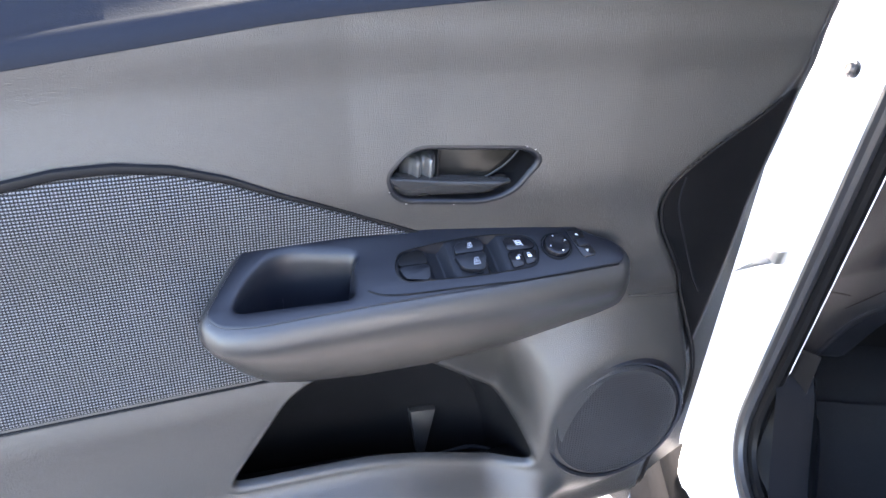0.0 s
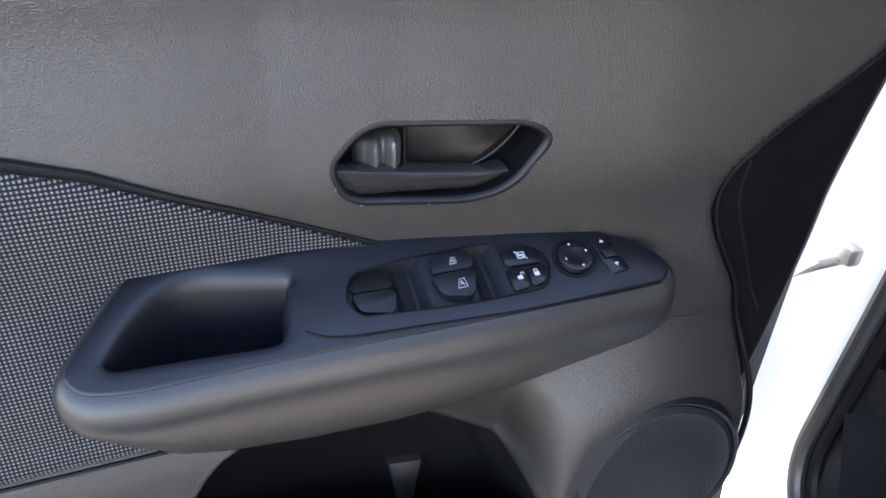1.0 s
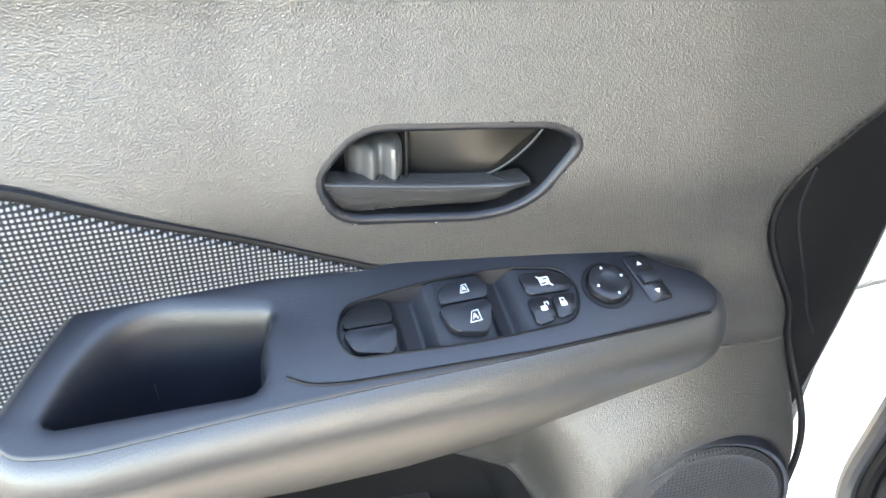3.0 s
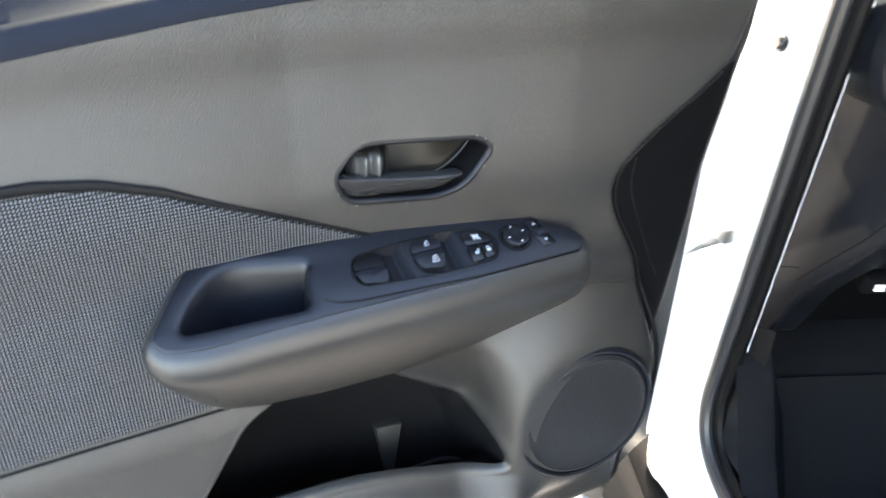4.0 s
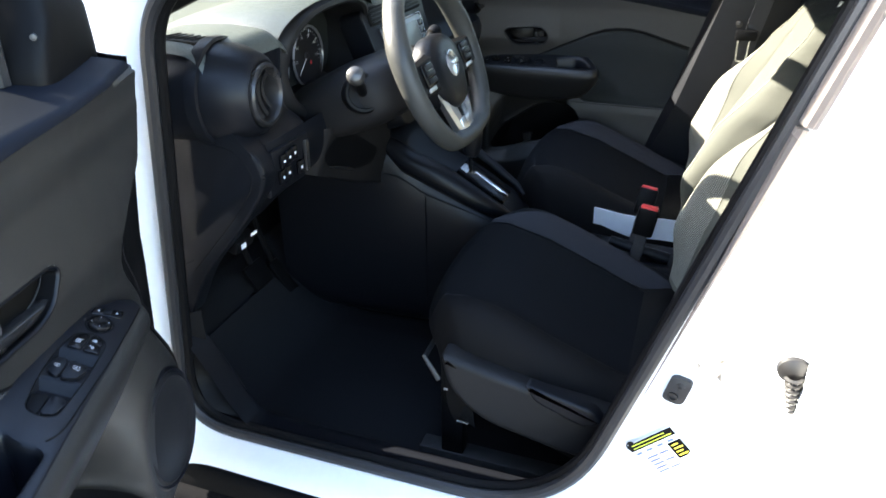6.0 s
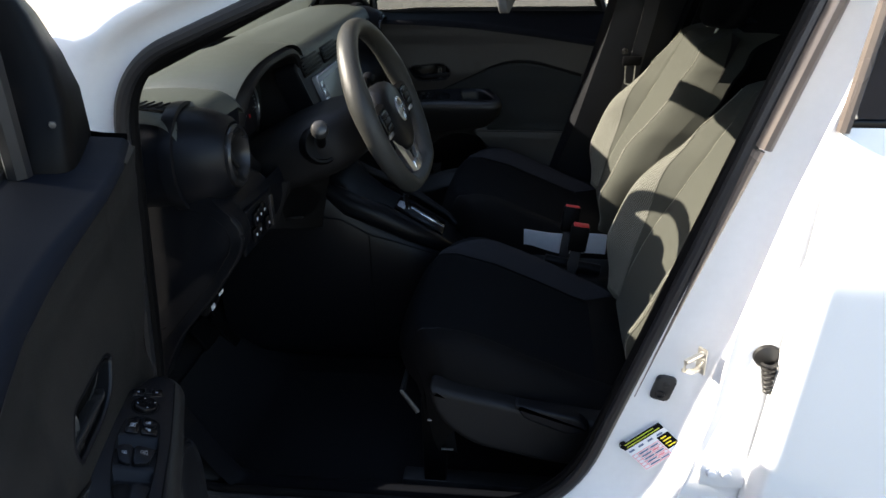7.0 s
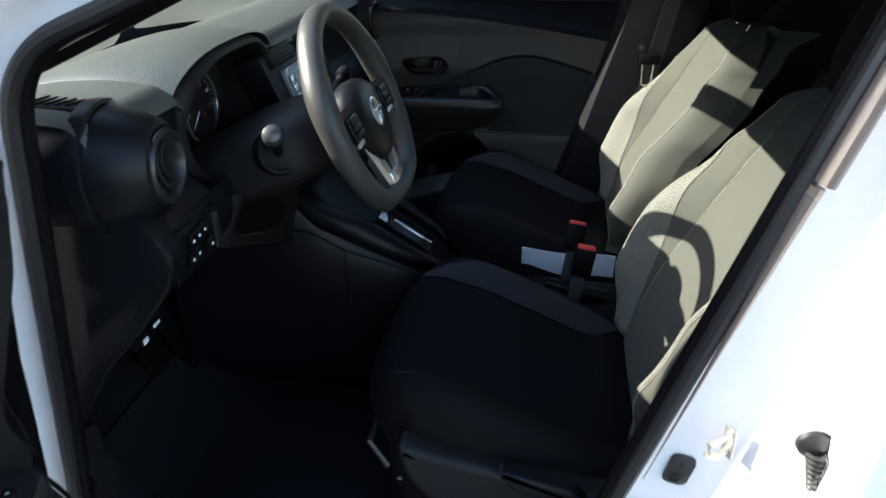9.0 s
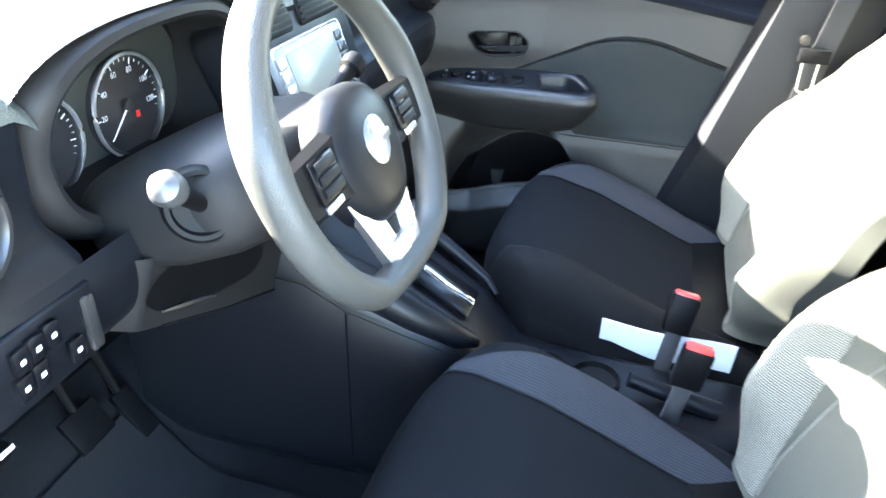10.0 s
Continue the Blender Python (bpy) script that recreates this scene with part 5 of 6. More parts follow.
            ob.matrix_world = pose(c.x + 0.0032, gy + (r - 0.021) * math.cos(a), gz + (r - 0.021) * math.sin(a), 90, 0, 90)
            dg = bpy.context.evaluated_depsgraph_get()
            me = bpy.data.meshes.new_from_object(ob.evaluated_get(dg))
            me.transform(ob.matrix_world)
            bpy.data.objects.remove(ob)
            bm = bmesh.new()
            bm.from_mesh(me)
            part("number", bm, M_ICON, gauge, smooth=0)
        a = radians(222)
        part("needle", tube([c + Vector((0.005, 0, 0)), c + Vector((0.005, (r - 0.012) * math.cos(a), (r - 0.012) * math.sin(a)))], [0.0016, 0.0007], 6), M_ICON, gauge, "white needle at rest")
        part("needle_cap", disc(c + Vector((0.002, 0, 0)), (1, 0, 0), [(0.009, 0), (0.008, 0.005), (0.001, 0.006)], 20), M_DIAL, gauge)
    part("warning_lamp", box(-0.7835, 0.521, 1.062, -0.7828, 0.528, 1.072, 0), M_WARN, hood, "small red warning lamp", smooth=0)


binnacle()


def switch_panel():
    panel = part("switch_panel", moved(box(-0.006, -0.062, -0.055, 0.004, 0.068, 0.040, 0.004), pose(-0.650, 0.172, 0.968, 0, 9, 0)), M_SOFT, DASH, "dark panel with push buttons")
    for y, z in ((0.138, 0.982), (0.157, 0.984), (0.176, 0.986), (0.138, 0.950), (0.158, 0.952), (0.205, 0.946)):
        x = -0.640 + (z - 0.968) * 0.158
        b = part("push_button", box(x - 0.004, y - 0.009, z - 0.013, x + 0.004, y + 0.009, z + 0.013, 0.002), M_GLOSS, panel)
        part("icon", box(x + 0.0040, y - 0.0028, z - 0.0028, x + 0.0044, y + 0.0028, z + 0.0022, 0), M_ICON, panel, "small white mark", smooth=0)
    part("blank_cover", box(-0.648, 0.222, 0.930, -0.637, 0.238, 0.995, 0.004), M_HANDLE, panel, "lighter grey cover")
    # bonnet release under the dashboard
    rel = part("bonnet_release", moved(box(-0.012, -0.035, -0.020, 0.012, 0.030, 0.012, 0.006), pose(-0.770, 0.160, 0.788, 0, 20, 0)), M_DARK, DASH, "black bonnet release handle")
    part("icon", box(-0.757, 0.136, 0.778, -0.755, 0.150, 0.788, 0), M_ICON, rel, smooth=0)
    part("icon", box(-0.752, 0.165, 0.795, -0.750, 0.185, 0.801, 0), M_ICON, rel, smooth=0)
    part("knee_panel", sheet(lambda k, y: (lerp(-0.70, -0.84, k), y, lerp(0.90, 0.76, k)), steps(0, 1, 6), steps(0.09, 0.34, 8)), M_SOFT, DASH, "sloping knee panel")
    # knee panel under the column, with an open tray in it
    mouth = rounded([(0.318, 0.930), (0.345, 0.955), (0.450, 0.930), (0.585, 0.850), (0.560, 0.826), (0.455, 0.850), (0.350, 0.893)], [0.02, 0.02, 0.03, 0.02, 0.02, 0.03, 0.02], 5)

    def knee(y, k):
        low = line([(0.295, 0.890), (0.36, 0.860), (0.50, 0.796), (0.66, 0.735)], y)
        return (lerp(-0.628, -0.672, k) - 0.03 * smoothstep(0.32, 0.295, y), y, lerp(0.99, low, k))
    panel = sheet(knee, steps(0.295, 0.655, 72), steps(0, 1, 48), keep=lambda y, k: inside(mouth, y, knee(y, k)[2]) < 0)
    board = part("knee_board", panel, M_COLUMN, DASH, "brown-grey knee panel under the steering column", smooth=60)

    def depth(y, z):
        low = line([(0.295, 0.890), (0.36, 0.860), (0.50, 0.796), (0.66, 0.735)], y)
        return lerp(-0.628, -0.672, (0.99 - z) / (0.99 - low))
    walls = [[(depth(p[0], p[1]) + dx, p[0], p[1]) for p in offset_outline(mouth, d)] for d, dx in ((0.004, 0.001), (0.0, 0.0005), (-0.002, -0.01), (-0.003, -0.09))]
    part("open_tray", loft(walls), M_DARK, board, "dark open tray", smooth=60)
    lip = [(depth(y, z) + 0.004, y, z) for y, z in ((0.352, 0.889), (0.390, 0.874), (0.430, 0.858), (0.458, 0.846))]
    part("tray_lip", tube(lip, [0.002, 0.0045, 0.0045, 0.002], 8), M_HANDLE, board, "satin lip of the tray")
    part("board_seam", tube([(knee(y, 1)[0], y, knee(y, 1)[2]) for y in steps(0.36, 0.655, 20)], 0.0022, 6), M_DARK, board)


switch_panel()


M_RADIO = material("radio_plate", (0.26, 0.27, 0.28), 0.35, metal=0.5, vary=0.05)


def centre_stack():
    # tilted panel with radio and vents
    tilt = pose(-0.659, MID + 0.005, 1.048, 0, -20, 0)
    stack = part("center_panel", moved(prism(rounded([(-0.185, 0.135), (0.185, 0.135), (0.160, -0.16), (-0.160, -0.16)], 0.03, 5), -0.05, 0.012, "x", 0.006), tilt), M_SOFT, DASH, "dark grey panel round the radio")
    for s in (-1, 1):
        vent = part("centre_vent", moved(box(0.004, s * 0.085 - 0.072, 0.085, 0.018, s * 0.085 + 0.072, 0.128, 0.006), tilt), M_DARK, DASH, "rectangular air vent")
        for k in range(4):
            part("vent_blade", moved(box(0.014, s * 0.085 - 0.066, 0.092 + 0.009 * k, 0.021, s * 0.085 + 0.066, 0.095 + 0.009 * k, 0.001), tilt), M_SOFT, vent)
    radio = part("radio", moved(box(0.0, -0.116, -0.050, 0.024, 0.116, 0.076, 0.006), tilt), M_RADIO, DASH, "radio with silver rim and screen")
    part("radio_rim", moved(tube([(0.024, p[0], p[1]) for p in rounded([(-0.114, -0.048), (0.114, -0.048), (0.114, 0.074), (-0.114, 0.074)], 0.012, 5)], 0.0024, 8, closed=True), tilt), M_SILVER, radio, "thin silver rim")
    part("radio_screen", moved(box(0.0235, -0.080, -0.020, 0.0255, 0.080, 0.060, 0.001), tilt), M_SCREEN, radio, "switched-off screen with a painted pale sky reflection")
    for s in (-1, 1):
        for k in range(4):
            part("radio_button", moved(box(0.023, s * 0.098 - 0.012, -0.018 + 0.020 * k, 0.0265, s * 0.098 + 0.012, -0.002 + 0.020 * k, 0.001), tilt), M_SILVER if s < 0 else M_HANDLE, radio)
    for s in (-0.075, 0.075):
        part("radio_knob", moved(disc((0.024, s, -0.034), (1, 0, 0), [(0.011, 0), (0.011, 0.010), (0.009, 0.013), (0.001, 0.013)], 20), tilt), M_GLOSS, radio)
    for s in (-0.09, 0.0, 0.09):
        dial = part("climate_dial", moved(disc((0.010, s, -0.10), (1, 0, 0), [(0.028, 0), (0.027, 0.014), (0.022, 0.018), (0.001, 0.018)], 28), tilt), M_GLOSS, stack, "round climate dial")


centre_stack()


# ---- steering wheel ----
HUB, WHEEL_TILT = Vector((-0.447, 0.444, 1.110)), 67.4


def steering_wheel():
    wheel = thing("steering_wheel", tuple(HUB), "dark grey three-spoke steering wheel with silver trim", "steering wheel", local=True)
    wheel.matrix_world = Matrix.Translation(HUB) @ pose(0, 0, 0, 0, WHEEL_TILT, 0)
    # in its own metres: z out to the driver, x towards the wheel's foot, y to the car's right
    path = []
    for k in range(96):
        a = 2 * math.pi * k / 96
        x, y = 0.176 * math.cos(a), 0.178 * math.sin(a)
        x = x if x < 0.150 else 0.150 + (x - 0.150) * 0.35
        path.append((x, y, 0.012))
    rings = []
    for i, p in enumerate(path):
        c = Vector(p)
        rad = Vector((p[0], p[1], 0)).normalized()
        ring = []
        fat = 0.0198 + 0.0025 * math.exp(-((abs(math.atan2(p[1], -p[0])) - 1.25) / 0.25) ** 2)
        for q in range(14):
            b = 2 * math.pi * q / 14
            ring.append(tuple(c + rad * fat * 0.90 * math.cos(b) + Vector((0, 0, 1)) * fat * 1.10 * math.sin(b)))
        rings.append(ring)
    rings.append(rings[0])
    bm = loft(rings, caps=False)
    bmesh.ops.remove_doubles(bm, verts=bm.verts, dist=1e-6)
    part("rim", bm, M_RIM, wheel, "dark grey grained rim with a flattened foot")
    # airbag cover
    rings = []
    for k, h in ((1.02, -0.012), (1.04, 0.004), (1.0, 0.016), (0.90, 0.025), (0.66, 0.031), (0.3, 0.033), (0.02, 0.033)):
        rings.append([(0.022 + 0.074 * k * a * (1.05 if a > 0 else 1.0), 0.080 * k * b * (1.0 - 0.18 * max(0, a)), h) for a, b in superellipse(48, 2.6)])
    hub = part("airbag_cover", loft(rings), M_SOFT, wheel, "smooth dark airbag cover")
    part("badge", disc((0.012, 0, 0.0325), (0, 0, 1), [(0.027, 0), (0.027, 0.002), (0.0235, 0.003), (0.021, 0.0015), (0.001, 0.0015)], 32), M_SILVER, hub, "round silver badge")
    part("badge_bar", box(0.0070, -0.030, 0.0335, 0.0170, 0.030, 0.0365, 0.001), M_SILVER, hub)
    # side spokes with buttons
    for s in (-1, 1):
        rows = []
        for k in steps(0, 1, 8):
            y = s * lerp(0.060, 0.168, k)
            w = lerp(0.040, 0.030, k)
            x = lerp(0.012, 0.010, k)
            rows.append([(x - w, y, lerp(0.012, 0.014, k)), (x - w * 0.8, y, 0.022), (x + w * 0.8, y, 0.022), (x + w, y, lerp(0.010, 0.014, k)), (x + w * 0.7, y, -0.006), (x - w * 0.7, y, -0.006)])
        spoke = part("spoke", loft(rows), M_DARK, wheel, "side spoke with switches")
        pad = part("switch_pad", moved(box(-0.022, -0.026, 0, 0.022, 0.026, 0.006, 0.004), pose(0.008, s * 0.108, 0.021)), M_GLOSS, spoke)
        for i in range(3):
            part("button", moved(box(-0.005, -0.020, 0, 0.005, 0.020, 0.003, 0.002), pose(-0.006 + 0.013 * i, s * 0.108, 0.027)), M_SOFT, spoke)
        part("silver_bar", moved(box(-0.004, -0.018, 0, 0.004, 0.018, 0.004, 0.0015), pose(0.036, s * 0.112, 0.021)), M_SILVER, spoke)
    # lower spoke: two silver legs joined at the foot
    for s in (-1, 1):
        rows = []
        for k in steps(0, 1, 8):
            x = lerp(0.055, 0.148, k)
            y = s * (lerp(0.050, 0.022, k))
            w = lerp(0.024, 0.019, k)
            h = lerp(0.016, 0.020, k)
            rows.append([(x, y - w, h - 0.006), (x, y - w * 0.6, h), (x, y + w * 0.6, h), (x, y + w, h - 0.006), (x, y + w * 0.6, -0.004), (x, y - w * 0.6, -0.004)])
        part("lower_spoke", loft(rows), M_SILVER, wheel, "silver lower spoke")
    part("foot_plate", moved(box(-0.016, -0.034, 0, 0.014, 0.034, 0.008, 0.003), pose(0.136, 0, 0.014)), M_SILVER, wheel, "silver foot of the lower spoke")
    return wheel


M_RIM = material("wheel_rim", (0.034, 0.034, 0.031), 0.42, vary=0.08, grain=150, bump=0.4, bump_size=700, spec=0.35)
steering_wheel()


def column():
    axis = Vector((0.923, 0, 0.385))
    col = thing("steering_column", (-0.60, 0.45, 1.0), "dark plastic steering column shroud with stalks", "steering column")
    rings = []
    for d, hw, hh in ((-0.30, 0.110, 0.060), (-0.20, 0.132, 0.070), (-0.125, 0.138, 0.068), (-0.085, 0.130, 0.062), (-0.060, 0.100, 0.054), (-0.02, 0.05, 0.04)):
        c = HUB + axis * d
        up = Vector((-0.385, 0, 0.923))
        rings.append([tuple(c + up * (hh * b - 0.008) + Vector((0, hw * a, 0))) for a, b in superellipse(36, 3.2)])
    part("shroud", loft(rings), M_COLUMN, col, "smooth dark column shroud", smooth=60)
    for s in (-1, 1):
        c = HUB + axis * -0.115 + Vector((0, s * 0.128, 0.004))
        part("stalk_boss", disc(c, (0.75, s * 1.0, 0.35), [(0.040, -0.03), (0.040, 0.004), (0.036, 0.010), (0.031, 0.010), (0.029, 0.002), (0.001, 0.0)], 36), M_DARK, col, "round boss at the stalk's root")
        tip = Vector((-0.528, 0.235 if s < 0 else 0.665, 1.128))
        d = (tip - c).normalized()
        stalk = part("stalk", tube([c, c + d * (tip - c).length * 0.55, tip - d * 0.010], [0.009, 0.010, 0.012], 12), M_DARK, col, "control stalk")
        # the left knob is lighter: sun on it is put into the material
        part("stalk_knob", disc(tip - d * 0.020, d, [(0.012, 0), (0.0165, 0.004), (0.0170, 0.016), (0.014, 0.024), (0.007, 0.028), (0.001, 0.0285)], 24), M_TAB if s < 0 else M_DARK, stalk, "grey twist knob")


column()


# ---- centre console ----
def console():
    con = thing("center_console", (-0.3, MID, 0.29), "dark grey centre console with gear selector", "center console")
    rings = []
    for x, hw, z, zb in ((-0.98, 0.16, 0.90, 0.30), (-0.72, 0.155, 0.885, 0.30), (-0.64, 0.150, 0.865, 0.30), (-0.60, 0.145, 0.815, 0.30), (-0.55, 0.138, 0.775, 0.30), (-0.46, 0.132, 0.728, 0.30), (-0.37, 0.125, 0.675, 0.30), (-0.34, 0.118, 0.645, 0.30), (-0.30, 0.110, 0.595, 0.30), (-0.24, 0.105, 0.585, 0.30), (0.10, 0.10, 0.575, 0.30), (0.20, 0.10, 0.57, 0.30)):
        pts = []
        for a, b in superellipse(40, 4.5):
            pts.append((x, MID + hw * a, lerp(zb, z, 0.5 + 0.5 * b)))
        rings.append(pts)
    body = part("console_body", loft(rings), M_SOFT, con, "moulded console body", smooth=60)
    # raised side wings beside the selector
    for s in (-1, 1):
        path = [(-0.665, MID + s * 0.118, 0.842), (-0.60, MID + s * 0.125, 0.800), (-0.52, MID + s * 0.122, 0.768), (-0.44, MID + s * 0.112, 0.722), (-0.37, MID + s * 0.095, 0.682), (-0.345, MID + s * 0.075, 0.664)]
        slim = 1.0 if s < 0 else 0.45
        part("console_wing", tube(path, [slim * r for r in (0.020, 0.032, 0.034, 0.028, 0.020, 0.011)], 14), M_SOFT, con, "padded knee wing of the console")
    part("console_seam", tube([(-0.70, MID - 0.1555, 0.775), (-0.62, MID - 0.150, 0.765), (-0.55, MID - 0.1395, 0.72), (-0.45, MID - 0.133, 0.69), (-0.35, MID - 0.1215, 0.655)], 0.0016, 6), M_DARK, con)
    part("console_joint", tube([(-0.552, MID - 0.1395, z) for z in steps(0.40, 0.715, 8)], 0.0014, 6), M_DARK, con)
    # selector gate
    slope = pose(-0.43, MID, 0.708, 0, 31, 0)
    gate = part("selector_gate", moved(box(-0.085, -0.042, -0.012, 0.065, 0.042, 0.012, 0.006), slope), M_GLOSS, con, "gloss black selector gate")
    part("gate_strip", moved(box(-0.045, -0.008, 0.011, 0.062, 0.014, 0.016, 0.002), slope), M_CHROME, gate, "bright metal strip along the gate")
    part("gate_corner", moved(box(-0.082, -0.030, 0.011, -0.060, 0.006, 0.015, 0.002), slope), M_SILVER, gate)
    sel = part("gear_selector", tube([(-0.475, MID - 0.012, 0.735), (-0.470, MID - 0.012, 0.80)], [0.009, 0.008], 12), M_CHROME, con, "gear selector with dark knob")
    rings = []
    for z, a, b in ((0.790, 0.012, 0.012), (0.800, 0.020, 0.022), (0.830, 0.026, 0.024), (0.856, 0.027, 0.023), (0.870, 0.020, 0.018), (0.874, 0.008, 0.008)):
        rings.append([(-0.468 + a * p, MID - 0.012 + b * q, z) for p, q in superellipse(24, 2.6)])
    part("selector_knob", loft(rings), M_SOFT, sel)
    # tray and cup wells behind
    for x in (-0.235, -0.145):
        part("cup_ring", disc((x, MID - 0.015, 0.588), (0, 0, 1), [(0.044, -0.002), (0.044, 0.006), (0.040, 0.008), (0.038, 0.004), (0.036, -0.001), (0.001, -0.001)], 32), M_DARK, con, "round cup well")
    part("hand_brake", tube([(0.06, MID - 0.03, 0.585), (-0.02, MID - 0.03, 0.60), (-0.09, MID - 0.03, 0.615)], [0.016, 0.015, 0.013], 12), M_SOFT, con, "hand brake lever")


console()
paper = thing("paper_sheet", (-0.03, 0.89, 0.60), "loose white folded paper beside the console", "paper")
part("sheet", sheet(lambda x, k: (x, 0.862 + 0.016 * k + 0.012 * (x + 0.15), 0.648 - 0.070 * k - 0.05 * (x + 0.15) + 0.004 * math.sin(26 * x)), steps(-0.150, 0.085, 20), steps(0, 1.0, 8), thick=(0.001, 0.002, 0)), M_PAPER, paper)


# ---- front seats ----
def seat_cushion(u, v):
    """u 0..1 from the nose to the back, v -1..1 across: the cushion's upholstered top."""
    x = lerp(-0.416, 0.16, u)
    hw = line([(0, 0.240), (0.04, 0.262), (0.10, 0.277), (0.5, 0.284), (1, 0.268)], u)
    top = line([(0, 0.665), (0.03, 0.695), (0.08, 0.710), (0.16, 0.712), (0.35, 0.685), (0.7, 0.600), (1.0, 0.545)], u)
    e = abs(v)
    wing = 0.026 * smoothstep(0.58, 0.80, e) * smoothstep(0.05, 0.30, u)
    drop = 0.0
    if e > 0.84:
        q = (e - 0.84) / 0.16
        drop = 0.11 * (1 - math.sqrt(max(0.0, 1 - q * q)))
    seam = 0.006 * math.exp(-((v - 0.60) / 0.02) ** 2) + 0.004 * math.exp(-((v + 0.67) / 0.02) ** 2)
    nose = 0.035 * smoothstep(0.10, 0.0, u) ** 2
    return Vector((x + 0.085 * e ** 3 * smoothstep(0.4, 0.0, u), hw * v, top + wing - drop - seam - nose))


def seat_back(u, v):
    """u 0..1 from the cushion up, v -1..1 across: the backrest's front."""
    z = lerp(0.615, 1.190, u)
    x = 0.120 + 0.36 * (z - 0.75)
    hw = curve([(0, 0.235), (0.15, 0.272), (0.38, 0.297), (0.55, 0.280), (0.70, 0.248), (0.85, 0.208), (0.93, 0.182), (1, 0.140)], u)
    e = abs(v)
    wing = 0.085 * smoothstep(0.52, 0.84, e) * curve([(0, 0.20), (0.26, 0.88), (0.46, 0.95), (0.74, 0.30), (0.90, 0.05), (1, 0)], u)
    q = max(0.0, (e - 0.86) / 0.14)
    wrap = 0.085 * (1 - math.sqrt(max(0.0, 1 - q * q)))
    seam = 0.006 * math.exp(-((e - 0.56) / 0.02) ** 2) + 0.004 * math.exp(-((u - 0.80) / 0.012) ** 2) * (e < 0.56)
    belly = 0.018 * math.exp(-((u - 0.22) / 0.2) ** 2) * (1 - e * e)
    roll = 0.06 * smoothstep(0.92, 1.0, u) ** 2
    return Vector((x - wing + wrap + seam - belly + roll, hw * v, z))


def moulding(outline, y0, y1, r=0.010):
    """A plate in the xz plane from y0 out to y1, with a rolled outer edge and a flat face."""
    way = 1 if y1 > y0 else -1
    rings = [[(p[0], y, p[1]) for p in offset_outline(outline, d)] for d, y in ((0, y0), (0, y1 - way * r), (-0.25 * r, y1 - way * 0.35 * r), (-0.6 * r, y1 - way * 0.1 * r), (-r, y1), (-r - 0.003, y1))]
    return loft(rings)


def front_seat(cy, out, label, recline=0.0):
    """A front seat; its shield and levers are on the side out, -1 being the car's left."""
    seat = thing("car_seat", (-0.1, cy, 0.29), label, "car seat", "front seats", local=True)
    base = Vector((-0.1, cy, 0.29))

    def put(p):
        return tuple(Vector((p.x, p.y, p.z)) + Vector((0, cy, 0)) - base)
    def rest(u, v):
        """The backrest's front, leant back by this seat's recline."""
        p = seat_back(u, v)
        k = (p.z - 0.58) / 0.6
        return Vector((p.x + recline * (0.35 + k), p.y, p.z - 0.5 * recline * k))
    us = steps(0, 1, 44)
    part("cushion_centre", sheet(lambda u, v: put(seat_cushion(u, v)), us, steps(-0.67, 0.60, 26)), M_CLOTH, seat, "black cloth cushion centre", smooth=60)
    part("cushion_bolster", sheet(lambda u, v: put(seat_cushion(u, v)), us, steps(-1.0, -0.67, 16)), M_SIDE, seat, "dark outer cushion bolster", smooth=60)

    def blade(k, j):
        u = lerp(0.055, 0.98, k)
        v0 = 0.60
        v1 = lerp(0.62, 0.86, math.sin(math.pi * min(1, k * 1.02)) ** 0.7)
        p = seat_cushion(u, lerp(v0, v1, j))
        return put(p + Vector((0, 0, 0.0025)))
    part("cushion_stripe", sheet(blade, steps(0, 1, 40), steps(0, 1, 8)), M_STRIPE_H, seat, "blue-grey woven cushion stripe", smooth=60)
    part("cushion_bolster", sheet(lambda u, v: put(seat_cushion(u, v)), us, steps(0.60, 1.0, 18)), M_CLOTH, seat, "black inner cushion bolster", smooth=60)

    # skirts of the cushion
    def skirt(u, k, side):
        p = seat_cushion(u, side)
        return put(Vector((p.x + 0.02 * k * smoothstep(0.15, 0, u), p.y - side * 0.015 * k * k + side * 0.008 * math.sin(math.pi * k), p.z - 0.105 * k)))
    for side in (-1, 1):
        part("cushion_side", sheet(lambda u, k: skirt(u, k, side), us, steps(0, 1, 8)), M_SIDE, seat, "dark brown-grey cushion side", smooth=60)
    part("cushion_nose", sheet(lambda k, v: put(seat_cushion(0, v) + Vector((0.06 * k * k - 0.012 * math.sin(math.pi * k), -0.015 * k * v, -0.105 * k))), steps(0, 1, 8), steps(-1, 1, 40)), M_SIDE, seat, "dark cushion front", smooth=60)
    stitch = [put(seat_cushion(u, -0.675) + Vector((0, 0, 0.0006))) for u in steps(0.06, 0.98, 50)]
    part("stitching", tube(stitch, 0.0006, 5), M_STITCH, seat, "pale seam stitching")
    stitch = [put(seat_cushion(u, 0.60) + Vector((0, 0, 0.003))) for u in steps(0.05, 0.98, 40)]
    part("piping", tube(stitch, 0.0016, 5), M_DARK, seat)

    # backrest
    ub = steps(0, 1, 50)
    part("backrest_centre", sheet(lambda u, v: put(rest(u, v)), ub, steps(-0.56, 0.56, 26)), M_BACK_SUN, seat, "black cloth backrest centre in a painted sunlit tone", smooth=60)
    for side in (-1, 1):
        part("backrest_bolster", sheet(lambda u, v: put(rest(u, v * side)), ub, steps(0.56, 1.0, 22)), M_BACK_SUN, seat, "black cloth backrest bolster in a painted sunlit tone", smooth=60)

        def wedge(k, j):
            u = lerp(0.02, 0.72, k)
